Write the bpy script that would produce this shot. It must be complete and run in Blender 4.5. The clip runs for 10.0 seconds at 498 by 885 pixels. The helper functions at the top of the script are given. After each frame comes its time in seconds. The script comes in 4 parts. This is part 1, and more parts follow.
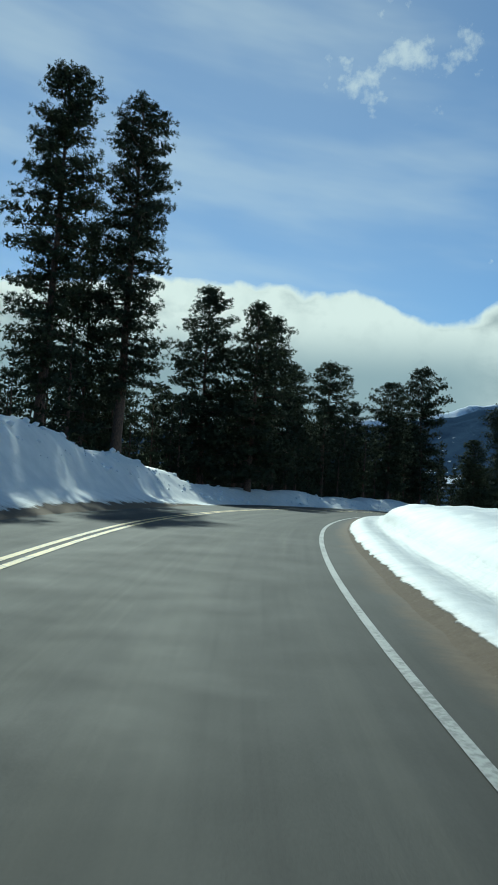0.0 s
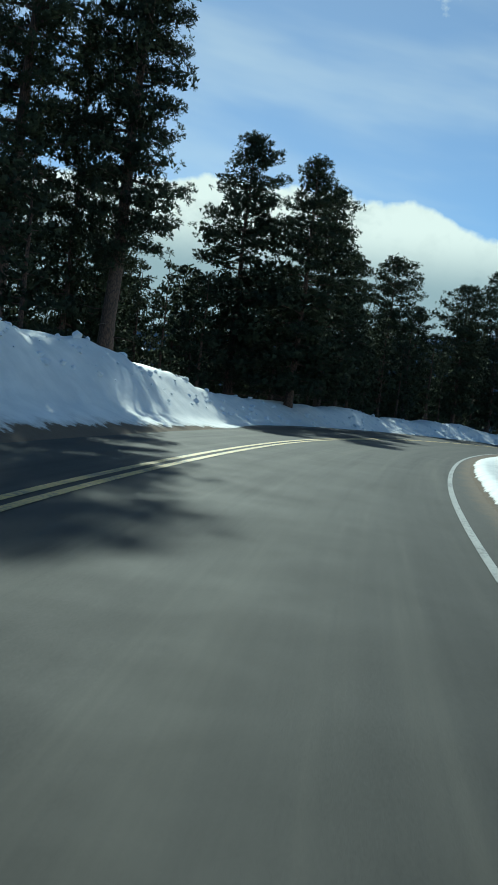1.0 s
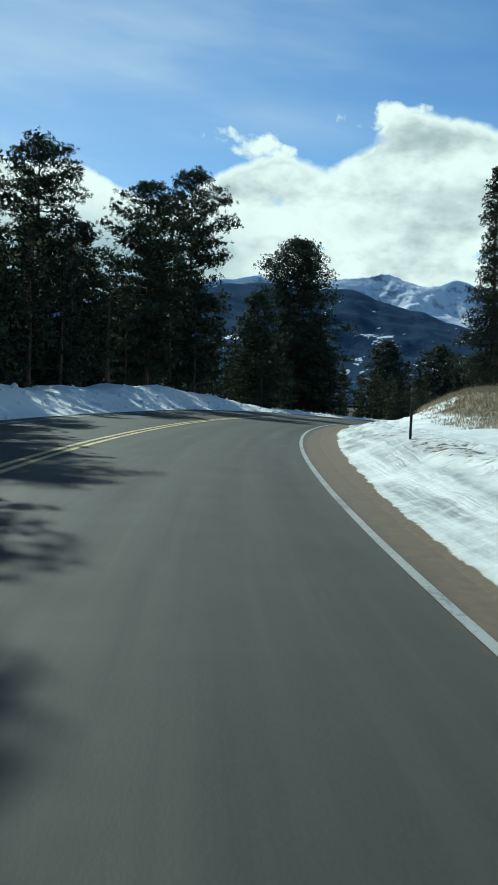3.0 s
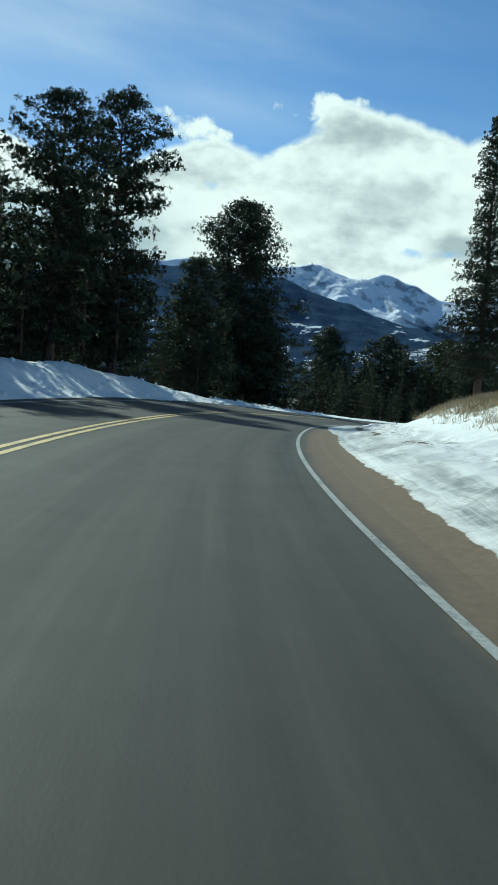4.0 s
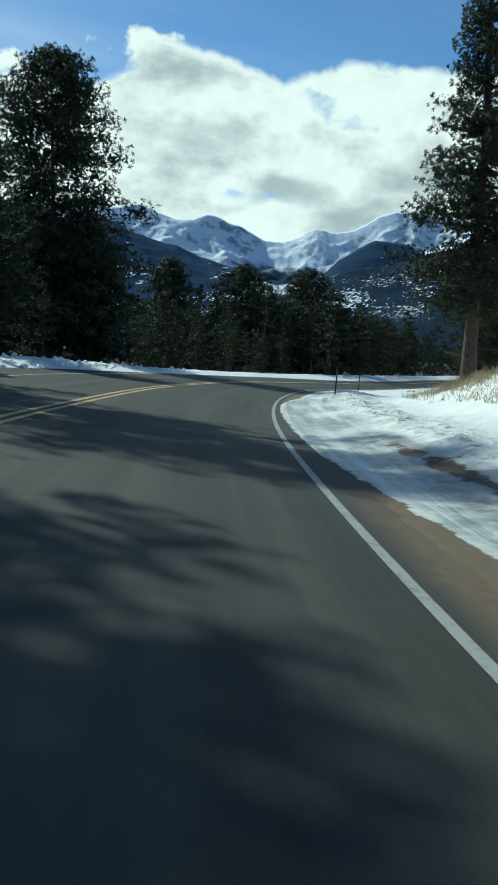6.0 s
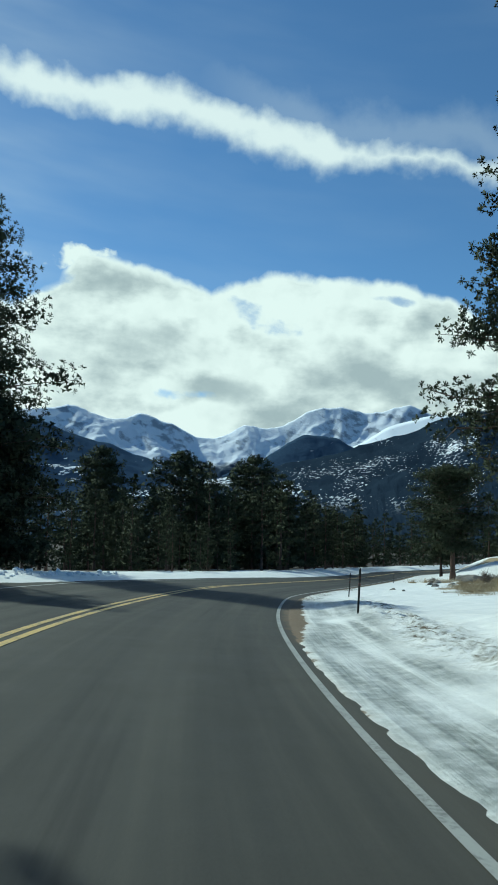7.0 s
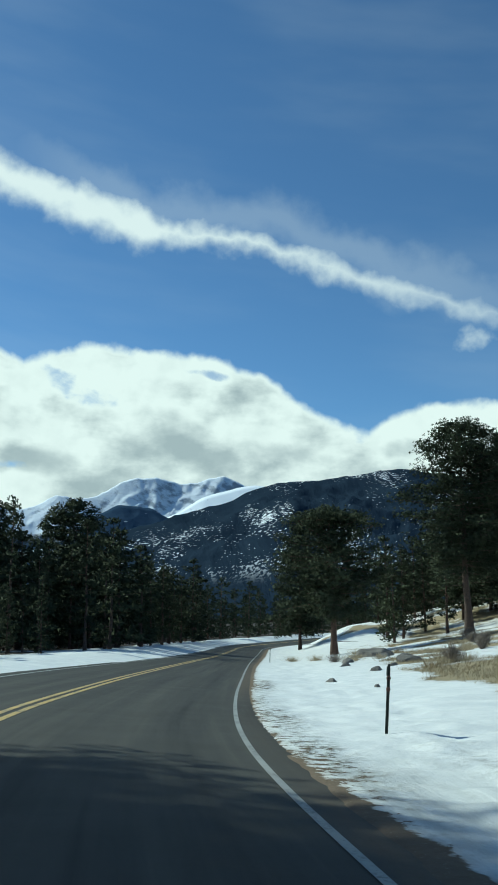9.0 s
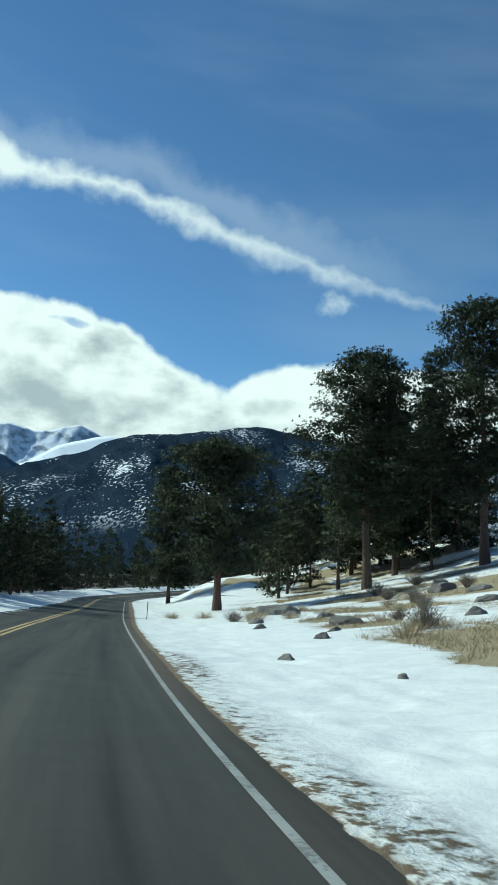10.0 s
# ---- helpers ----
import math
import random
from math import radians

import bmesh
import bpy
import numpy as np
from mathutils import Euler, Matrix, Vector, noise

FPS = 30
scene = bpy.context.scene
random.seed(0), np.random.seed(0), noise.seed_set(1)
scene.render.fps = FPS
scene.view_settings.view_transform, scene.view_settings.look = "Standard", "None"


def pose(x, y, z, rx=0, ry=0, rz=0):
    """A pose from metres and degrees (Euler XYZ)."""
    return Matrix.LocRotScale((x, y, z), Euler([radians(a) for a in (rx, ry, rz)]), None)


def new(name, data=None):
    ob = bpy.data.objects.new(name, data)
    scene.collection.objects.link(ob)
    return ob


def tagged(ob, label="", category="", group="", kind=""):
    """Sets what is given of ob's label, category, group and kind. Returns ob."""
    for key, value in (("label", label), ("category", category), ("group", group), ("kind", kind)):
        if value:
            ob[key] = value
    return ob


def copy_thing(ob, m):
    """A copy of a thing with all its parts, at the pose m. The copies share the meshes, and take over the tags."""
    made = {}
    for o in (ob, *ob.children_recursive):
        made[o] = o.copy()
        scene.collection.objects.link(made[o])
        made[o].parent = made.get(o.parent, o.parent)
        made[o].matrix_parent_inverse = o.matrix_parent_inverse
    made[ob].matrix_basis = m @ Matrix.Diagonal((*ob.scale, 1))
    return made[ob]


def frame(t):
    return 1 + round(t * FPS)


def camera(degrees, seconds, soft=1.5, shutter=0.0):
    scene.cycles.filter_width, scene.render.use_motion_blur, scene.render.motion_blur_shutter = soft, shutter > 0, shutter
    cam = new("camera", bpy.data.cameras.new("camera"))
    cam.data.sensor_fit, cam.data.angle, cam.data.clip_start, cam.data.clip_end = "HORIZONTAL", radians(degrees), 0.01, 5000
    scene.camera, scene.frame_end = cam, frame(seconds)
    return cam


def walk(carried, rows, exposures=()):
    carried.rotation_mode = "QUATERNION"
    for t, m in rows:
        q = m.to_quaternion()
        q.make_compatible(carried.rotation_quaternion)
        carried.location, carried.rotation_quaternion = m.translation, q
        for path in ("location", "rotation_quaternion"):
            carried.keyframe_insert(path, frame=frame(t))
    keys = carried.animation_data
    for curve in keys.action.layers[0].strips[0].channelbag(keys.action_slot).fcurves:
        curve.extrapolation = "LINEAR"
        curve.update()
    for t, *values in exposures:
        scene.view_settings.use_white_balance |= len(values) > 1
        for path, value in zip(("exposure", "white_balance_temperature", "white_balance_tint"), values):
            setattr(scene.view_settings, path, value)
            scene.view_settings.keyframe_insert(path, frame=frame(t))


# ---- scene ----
cam = camera(31.3, 10.0, soft=1.6, shutter=0.06)
# seconds, x, y, z, yaw, pitch, roll
PATH = [
    (0, 0.0, 0.0, 0.022, 0.06, 4.22, -3.24),
    (0.5, -0.15, 6.4, 0.278, 1.79, 1.81, -5.46),
    (1, -0.02, 12.8, 0.552, 2.73, -1.92, -6.74),
    (1.5, 0.4, 19.2, 0.765, -0.84, -4.46, -5.87),
    (2, 1.12, 25.58, 0.906, -8.05, -4.39, -3.17),
    (2.5, 2.12, 31.9, 1.018, -12.82, -3.26, -2.11),
    (3, 3.39, 38.12, 1.119, -17.89, -2.95, -1.49),
    (3.2, 3.98, 40.58, 1.142, -19.29, -3.06, -2.03),
    (3.7, 5.61, 46.61, 1.174, -21.82, -3.5, -3.6),
    (4.5, 8.74, 55.89, 1.24, -23.74, -4.17, -4.59),
    (5, 10.97, 61.47, 1.236, -25.48, -5.54, -4.53),
    (5.5, 13.41, 66.89, 1.235, -29.01, -7.26, -3.26),
    (5.7, 14.45, 69.02, 1.228, -31.26, -7.62, -2.96),
    (6.8, 20.69, 80.32, 1.109, -36.84, 2.93, -0.57),
    (7, 21.91, 82.31, 1.065, -37.85, 5.9, -0.7),
    (7.5, 25.09, 87.2, 0.907, -41.02, 6.94, -4.6),
    (8, 28.45, 91.97, 0.768, -42.71, 11.55, -5.12),
    (8.5, 32.0, 96.63, 0.604, -42.84, 13.44, 0.42),
    (9, 35.75, 101.17, 0.403, -49.73, 10.51, 0.51),
    (9.5, 39.69, 105.61, 0.204, -55.43, 8.92, 0.1),
    (10, 43.87, 109.88, -0.01, -59.24, 7.64, -1.19),
]
walk(cam, [(t, pose(x, y, z, 90 + p, r, w)) for t, x, y, z, w, p, r in PATH],
     [(0, -0.25, 5600, -14), (1, -0.1, 5600, -14), (2.5, 0.0, 5600, -14), (5.5, 0.0, 5600, -14), (7, -0.08, 5600, -14), (8.5, -0.12, 5600, -14), (10, 0.05, 5600, -14)])

# ---- light: late-winter sun ahead of the drive, blue sky with a cloud bank ----
SUN_AZ, SUN_EL = -10.0, 38.0          # degrees to the right of +y, and up
world = bpy.data.worlds.new("sky")
scene.world = world
world.use_nodes = True
sun_data = bpy.data.lights.new("sun", "SUN")
sun_data.energy, sun_data.angle, sun_data.color = 4.2, radians(0.6), (1.0, 0.94, 0.84)
sun = new("sun", sun_data)
a, e = radians(SUN_AZ), radians(SUN_EL)
sun_dir = Vector((math.sin(a) * math.cos(e), math.cos(a) * math.cos(e), math.sin(e)))
sun.matrix_world = Matrix.Translation(sun_dir * 100) @ sun_dir.to_track_quat("Z", "Y").to_matrix().to_4x4()


class Tree:
    """Short hand for wiring a node tree."""

    def __init__(self, nt):
        self.nt = nt

    def node(self, kind, values=None):
        n = self.nt.nodes.new(kind)
        for k, v in (values or {}).items():
            self.put(n.inputs[k], v)
        return n

    def put(self, socket, v):
        if hasattr(v, "is_output"):
            self.nt.links.new(v, socket)
        elif isinstance(v, tuple) and len(v) == 3 and socket.type == "RGBA":
            socket.default_value = (*v, 1)
        else:
            socket.default_value = v

    def math(self, op, *vals, clamp=False):
        n = self.nt.nodes.new("ShaderNodeMath")
        n.operation, n.use_clamp = op, clamp
        for s, v in zip(n.inputs, vals):
            self.put(s, v)
        return n.outputs[0]

    def mix(self, fac, one, two):
        n = self.nt.nodes.new("ShaderNodeMix")
        n.data_type = "RGBA"
        self.put(n.inputs[0], fac)
        self.put(n.inputs[6], one)
        self.put(n.inputs[7], two)
        return n.outputs[2]

    def noise(self, vec, scale, detail=4.0, rough=0.55):
        return self.node("ShaderNodeTexNoise", {"Vector": vec, "Scale": scale, "Detail": detail, "Roughness": rough}).outputs[0]

    def step(self, v, lo, hi, to_lo=0.0, to_hi=1.0):
        n = self.nt.nodes.new("ShaderNodeMapRange")
        n.interpolation_type = "SMOOTHSTEP"
        for s, q in zip(n.inputs, (v, lo, hi, to_lo, to_hi)):
            self.put(s, q)
        return n.outputs[0]

    def curve(self, v, lo, hi, stops, top):
        """A piecewise line through (place, value) stops, from a colour ramp."""
        f = self.nt.nodes.new("ShaderNodeMapRange")
        for s, q in zip(f.inputs, (v, lo, hi, 0.0, 1.0)):
            self.put(s, q)
        r = self.nt.nodes.new("ShaderNodeValToRGB")
        while len(r.color_ramp.elements) > 1:
            r.color_ramp.elements.remove(r.color_ramp.elements[-1])
        for i, (p, q) in enumerate(stops):
            el = r.color_ramp.elements[0] if i == 0 else r.color_ramp.elements.new((p - lo) / (hi - lo))
            el.position = (p - lo) / (hi - lo)
            el.color = (q / top, q / top, q / top, 1)
        self.nt.links.new(f.outputs[0], r.inputs[0])
        return self.math("MULTIPLY", r.outputs[0], top)


w = Tree(world.node_tree)
sky = w.node("ShaderNodeTexSky")
sky.sky_type, sky.sun_disc = "NISHITA", False
sky.sun_elevation, sky.sun_rotation = radians(SUN_EL), radians(SUN_AZ)
sky.altitude, sky.air_density, sky.dust_density, sky.ozone_density = 2400.0, 1.0, 0.1, 4.5
way = w.node("ShaderNodeTexCoord").outputs["Generated"]
xyz = w.node("ShaderNodeSeparateXYZ", {0: way}).outputs
az = w.math("MULTIPLY", w.math("ARCTAN2", xyz[0], xyz[1]), 57.2958)
el = w.math("MULTIPLY", w.math("ARCSINE", xyz[2]), 57.2958)
flat = w.node("ShaderNodeCombineXYZ", {0: az, 1: el, 2: 0.0}).outputs[0]
n_big = w.noise(flat, 0.24, 8.0, 0.55)
n_fine = w.noise(flat, 0.6, 7.0, 0.5)
wob = w.math("MULTIPLY_ADD", w.math("SUBTRACT", n_big, 0.5), 1.7, w.math("MULTIPLY", w.math("SUBTRACT", n_fine, 0.5), 1.1))
# upper outline of the cloud bank over the range, degrees of azimuth and height
top = w.curve(az, -180, 180, [(-180, 5), (-40, 11), (-6, 14.4), (2, 14.5), (3.5, 13.8), (6.6, 14.3), (8.7, 13.3), (12, 12.1), (14.2, 12.8), (16.4, 14.2),
                              (18.7, 15.3), (21, 15.0), (23, 14.5), (25.2, 15.8), (26.4, 17.8), (27.2, 18.1), (29.6, 17.2), (32.2, 16.7), (35.8, 15.0), (37, 16.4), (39.8, 16.6), (44.3, 16.4),
                              (47.6, 15.9), (50.4, 14.9), (52.6, 13.7), (55.3, 11.6), (57.2, 11.0), (58.4, 10.8), (59.2, 12.1), (63.4, 12.7), (180, 5)], 20.0)
depth = w.math("ADD", w.math("SUBTRACT", top, el), wob)
bank = w.step(depth, -0.25, 0.45)


def patches(rows, ragged, soft):
    """Ragged soft patches of sky: azimuth, height, half width, half height, slope of each."""
    out = None
    for a0, e0, wa, we, slope in rows:
        da = w.math("SUBTRACT", az, a0)
        de = w.math("SUBTRACT", w.math("SUBTRACT", el, e0), w.math("MULTIPLY", da, slope))
        near = w.math("SUBTRACT", 1.0, w.math("ADD", w.math("POWER", w.math("DIVIDE", da, wa), 2.0), w.math("POWER", w.math("DIVIDE", de, we), 2.0)))
        out = near if out is None else w.math("MAXIMUM", out, near)
    return w.step(w.math("ADD", out, w.math("MULTIPLY", w.math("ADD", w.math("SUBTRACT", n_tear, 0.5), w.math("MULTIPLY", w.math("SUBTRACT", n_fine, 0.5), 0.8)), ragged)), 0.0, soft)


tear_at = w.node("ShaderNodeCombineXYZ", {0: w.math("MULTIPLY", az, 0.6), 1: w.math("MULTIPLY_ADD", az, 0.25, el), 2: 9.0}).outputs[0]
n_tear = w.noise(tear_at, 0.42, 8.0, 0.58)
# blue breaks in the bank, and its grey bellies
noses = patches([(18.2, 15.2, 3.7, 1.15, -0.25), (26.2, 17.3, 2.9, 0.75, 0.1), (38.6, 15.9, 2.2, 0.6, 0.0)], 4.5, 1.0)
bank = w.math("MAXIMUM", bank, noses)
breaks = patches([(24.0, 15.7, 1.9, 0.75, 0.15), (37.6, 14.3, 1.5, 0.8, -0.5), (39.6, 13.3, 1.8, 0.6, -0.15), (15.6, 14.2, 1.5, 0.4, 0.3), (47.2, 14.9, 1.7, 0.3, -0.15), (19.3, 12.4, 1.6, 0.5, -0.3),
                  (57.6, 12.0, 0.9, 1.6, 0.6), (33.0, 8.9, 2.2, 0.35, 0.0), (21.5, 9.3, 2.6, 0.4, -0.1)], 5.5, 1.6)
bank = w.math("MULTIPLY", bank, w.math("SUBTRACT", 1.0, w.math("MULTIPLY", breaks, 0.65)))
belly = patches([(31.8, 12.1, 5.2, 1.6, -0.15), (36.6, 9.1, 2.6, 1.0, 0.0), (45.2, 11.3, 3.0, 1.3, -0.2), (25.4, 10.9, 2.6, 1.0, 0.1), (52.5, 9.8, 3.4, 0.9, -0.2), (60.5, 9.8, 2.6, 0.8, 0.0)], 2.6, 1.6)
# a long ragged cloud streak
mid = w.curve(az, -180, 180, [(-180, 30), (10, 28.4), (25, 27.0), (33, 26.6), (41.5, 24.5), (44, 23.7), (49.5, 23.5), (57, 21.0), (65, 18.2), (72, 15.8), (80, 13), (180, 0)], 32.0)
half = w.curve(az, 0, 90, [(0, 0.1), (14, 0.4), (22, 0.9), (33, 1.0), (41, 1.15), (44, 0.75), (49, 0.5), (57, 0.6), (66, 0.2), (74, 0.0), (90, 0.0)], 2.0)
off = w.math("ABSOLUTE", w.math("ADD", w.math("SUBTRACT", el, mid), w.math("MULTIPLY", w.math("SUBTRACT", n_fine, 0.5), 1.9)))
streak = w.step(w.math("ADD", w.math("SUBTRACT", half, off), w.math("MULTIPLY", w.math("SUBTRACT", n_big, 0.5), 1.5)), -0.75, 0.8)
streak = w.math("MULTIPLY", streak, w.math("MULTIPLY", w.step(az, 13.0, 23.0), w.step(az, 48.0, 70.0, 1.0, 0.55)))
feather = w.math("ABSOLUTE", w.math("ADD", w.math("SUBTRACT", w.math("SUBTRACT", el, 1.3), mid), w.math("MULTIPLY", w.math("SUBTRACT", n_big, 0.5), 5.0)))
feather = w.math("MULTIPLY", w.step(feather, 2.6, 0.2, 0.0, 0.24), w.math("MULTIPLY", w.step(az, 30.0, 42.0), w.step(az, 78.0, 60.0)))
# high thin veil
veil_at = w.node("ShaderNodeCombineXYZ", {0: w.math("MULTIPLY", az, 0.05), 1: w.math("MULTIPLY_ADD", el, 0.22, w.math("MULTIPLY", az, 0.03)), 2: 3.0}).outputs[0]
veil = w.math("MULTIPLY", w.step(w.noise(veil_at, 1.0, 4.0, 0.5), 0.38, 0.78), w.step(az, 12.0, 36.0, 0.34, 0.08))
veil = w.math("ADD", veil, w.step(az, 34.0, 0.0, 0.0, 0.24))
veil = w.math("MULTIPLY", veil, w.math("MULTIPLY", w.step(az, -75.0, -35.0), w.step(el, 62.0, 38.0)))
# torn wisps high over the first stretch of road
near_w = w.math("ADD", w.math("POWER", w.math("DIVIDE", w.math("SUBTRACT", az, 8.5), 7.0), 2.0), w.math("POWER", w.math("DIVIDE", w.math("SUBTRACT", el, 27.5), 3.6), 2.0))
wisps = w.step(w.math("SUBTRACT", w.noise(flat, 0.33, 7.0, 0.6), w.math("MULTIPLY", near_w, 0.14)), 0.38, 0.64, 0.0, 0.85)
veil = w.math("MAXIMUM", w.math("MAXIMUM", veil, wisps), feather)
# one small puff under the streak's end
puff = w.math("ADD", w.math("POWER", w.math("DIVIDE", w.math("SUBTRACT", az, 64.6), 1.3), 2.0), w.math("POWER", w.math("DIVIDE", w.math("SUBTRACT", el, 16.6), 0.75), 2.0))
puff = w.step(w.math("ADD", puff, w.math("MULTIPLY", w.math("SUBTRACT", w.noise(flat, 0.8, 4.0, 0.5), 0.5), 5.0)), 1.9, -1.4, 0.0, 0.65)
streak = w.math("MAXIMUM", streak, puff)
# billows: bright where the cloud thins upwards, grey on the bellies
def billow(up):
    at = w.node("ShaderNodeCombineXYZ", {0: w.math("MULTIPLY", az, 0.8), 1: w.math("MULTIPLY_ADD", el, 1.35, up), 2: 5.0}).outputs[0]
    return w.noise(at, 0.125, 6.0, 0.52)


shade = w.step(w.math("ADD", w.math("SUBTRACT", billow(0.0), billow(2.2)), w.math("MULTIPLY", w.math("SUBTRACT", billow(0.0), 0.5), 0.45)), -0.24, 0.03)
shade = w.math("ADD", shade, w.math("MULTIPLY", w.math("SUBTRACT", n_fine, 0.5), 0.7), clamp=True)
shade = w.math("MAXIMUM", shade, w.step(depth, 1.3, 0.2))
shade = w.math("MULTIPLY", shade, w.math("SUBTRACT", 1.0, w.math("MULTIPLY", belly, 0.8)))
white = w.mix(shade, (0.49, 0.515, 0.525), (1.03, 1.0, 0.945))
low = w.math("MULTIPLY", w.step(el, 12.6, 8.5), w.step(az, 20.0, 12.0))
white = w.mix(streak, white, (1.04, 1.0, 0.95))
white = w.mix(low, white, (0.43, 0.50, 0.54))
cover = w.math("MAXIMUM", w.math("MAXIMUM", bank, w.math("MULTIPLY", streak, 0.9)), w.math("MULTIPLY", veil, 0.75))
SKY = 0.110
blue = w.node("ShaderNodeBackground", {"Color": sky.outputs[0], "Strength": SKY}).outputs[0]
clouds = w.node("ShaderNodeBackground", {"Color": white, "Strength": 0.95}).outputs[0]
both = w.node("ShaderNodeMixShader", {0: cover, 1: blue, 2: clouds}).outputs[0]
world.node_tree.links.new(both, world.node_tree.nodes["World Output"].inputs[0])


# ---- materials ----
def material(name):
    m = bpy.data.materials.new(name)
    m.use_nodes = True
    t = Tree(m.node_tree)
    return m, t, m.node_tree.nodes["Principled BSDF"]


def bump(t, b, height, strength, distance):
    n = t.node("ShaderNodeBump", {"Height": height, "Strength": strength, "Distance": distance})
    t.put(b.inputs["Normal"], n.outputs[0])


def place(t):
    return t.node("ShaderNodeNewGeometry").outputs["Position"]


def attr(t, name, out="Fac"):
    n = t.node("ShaderNodeAttribute")
    n.attribute_name = name
    return n.outputs[out]


def plain(name, col, rough=0.6, metal=0.0, vary=0.25, scale=20.0, relief=0.0):
    m, t, b = material(name)
    at = t.node("ShaderNodeTexCoord").outputs["Object"]
    n = t.noise(at, scale, 5.0, 0.6)
    dark = tuple(c * (1 - vary) for c in col)
    light = tuple(min(1, c * (1 + vary)) for c in col)
    t.put(b.inputs["Base Color"], t.mix(n, dark, light))
    b.inputs["Roughness"].default_value, b.inputs["Metallic"].default_value = rough, metal
    if relief:
        bump(t, b, n, 0.6, relief)
    return m


def needles(name, dark, light):
    m, t, b = material(name)
    isl = t.node("ShaderNodeNewGeometry").outputs["Random Per Island"]
    who = t.node("ShaderNodeObjectInfo").outputs["Random"]
    big = t.noise(place(t), 0.9, 3.0)
    f = t.math("ADD", t.math("MULTIPLY", isl, 0.3), t.math("MULTIPLY", t.math("ADD", big, who), 0.38), clamp=True)
    t.put(b.inputs["Base Color"], t.mix(f, dark, light))
    b.inputs["Roughness"].default_value = 0.85
    b.inputs["Specular IOR Level"].default_value = 0.12
    return m


def make_bark():
    m, t, b = material("pine_bark")
    at = t.node("ShaderNodeTexCoord").outputs["Object"]
    long = t.node("ShaderNodeMapping", {"Vector": at, "Scale": (9.0, 9.0, 2.0)}).outputs[0]
    cells = t.node("ShaderNodeTexVoronoi", {"Vector": long, "Scale": 2.4})
    cells.feature = "DISTANCE_TO_EDGE"
    plates = cells.outputs["Distance"]
    n = t.noise(at, 14.0, 5.0)
    who = t.node("ShaderNodeObjectInfo").outputs["Random"]
    base = t.mix(who, (0.075, 0.045, 0.03), (0.17, 0.085, 0.05))
    col = t.mix(t.step(plates, 0.0, 0.2), (0.04, 0.03, 0.024), t.mix(n, base, (0.13, 0.09, 0.07)))
    t.put(b.inputs["Base Color"], col)
    b.inputs["Roughness"].default_value = 0.9
    bump(t, b, plates, 0.8, 0.02)
    return m


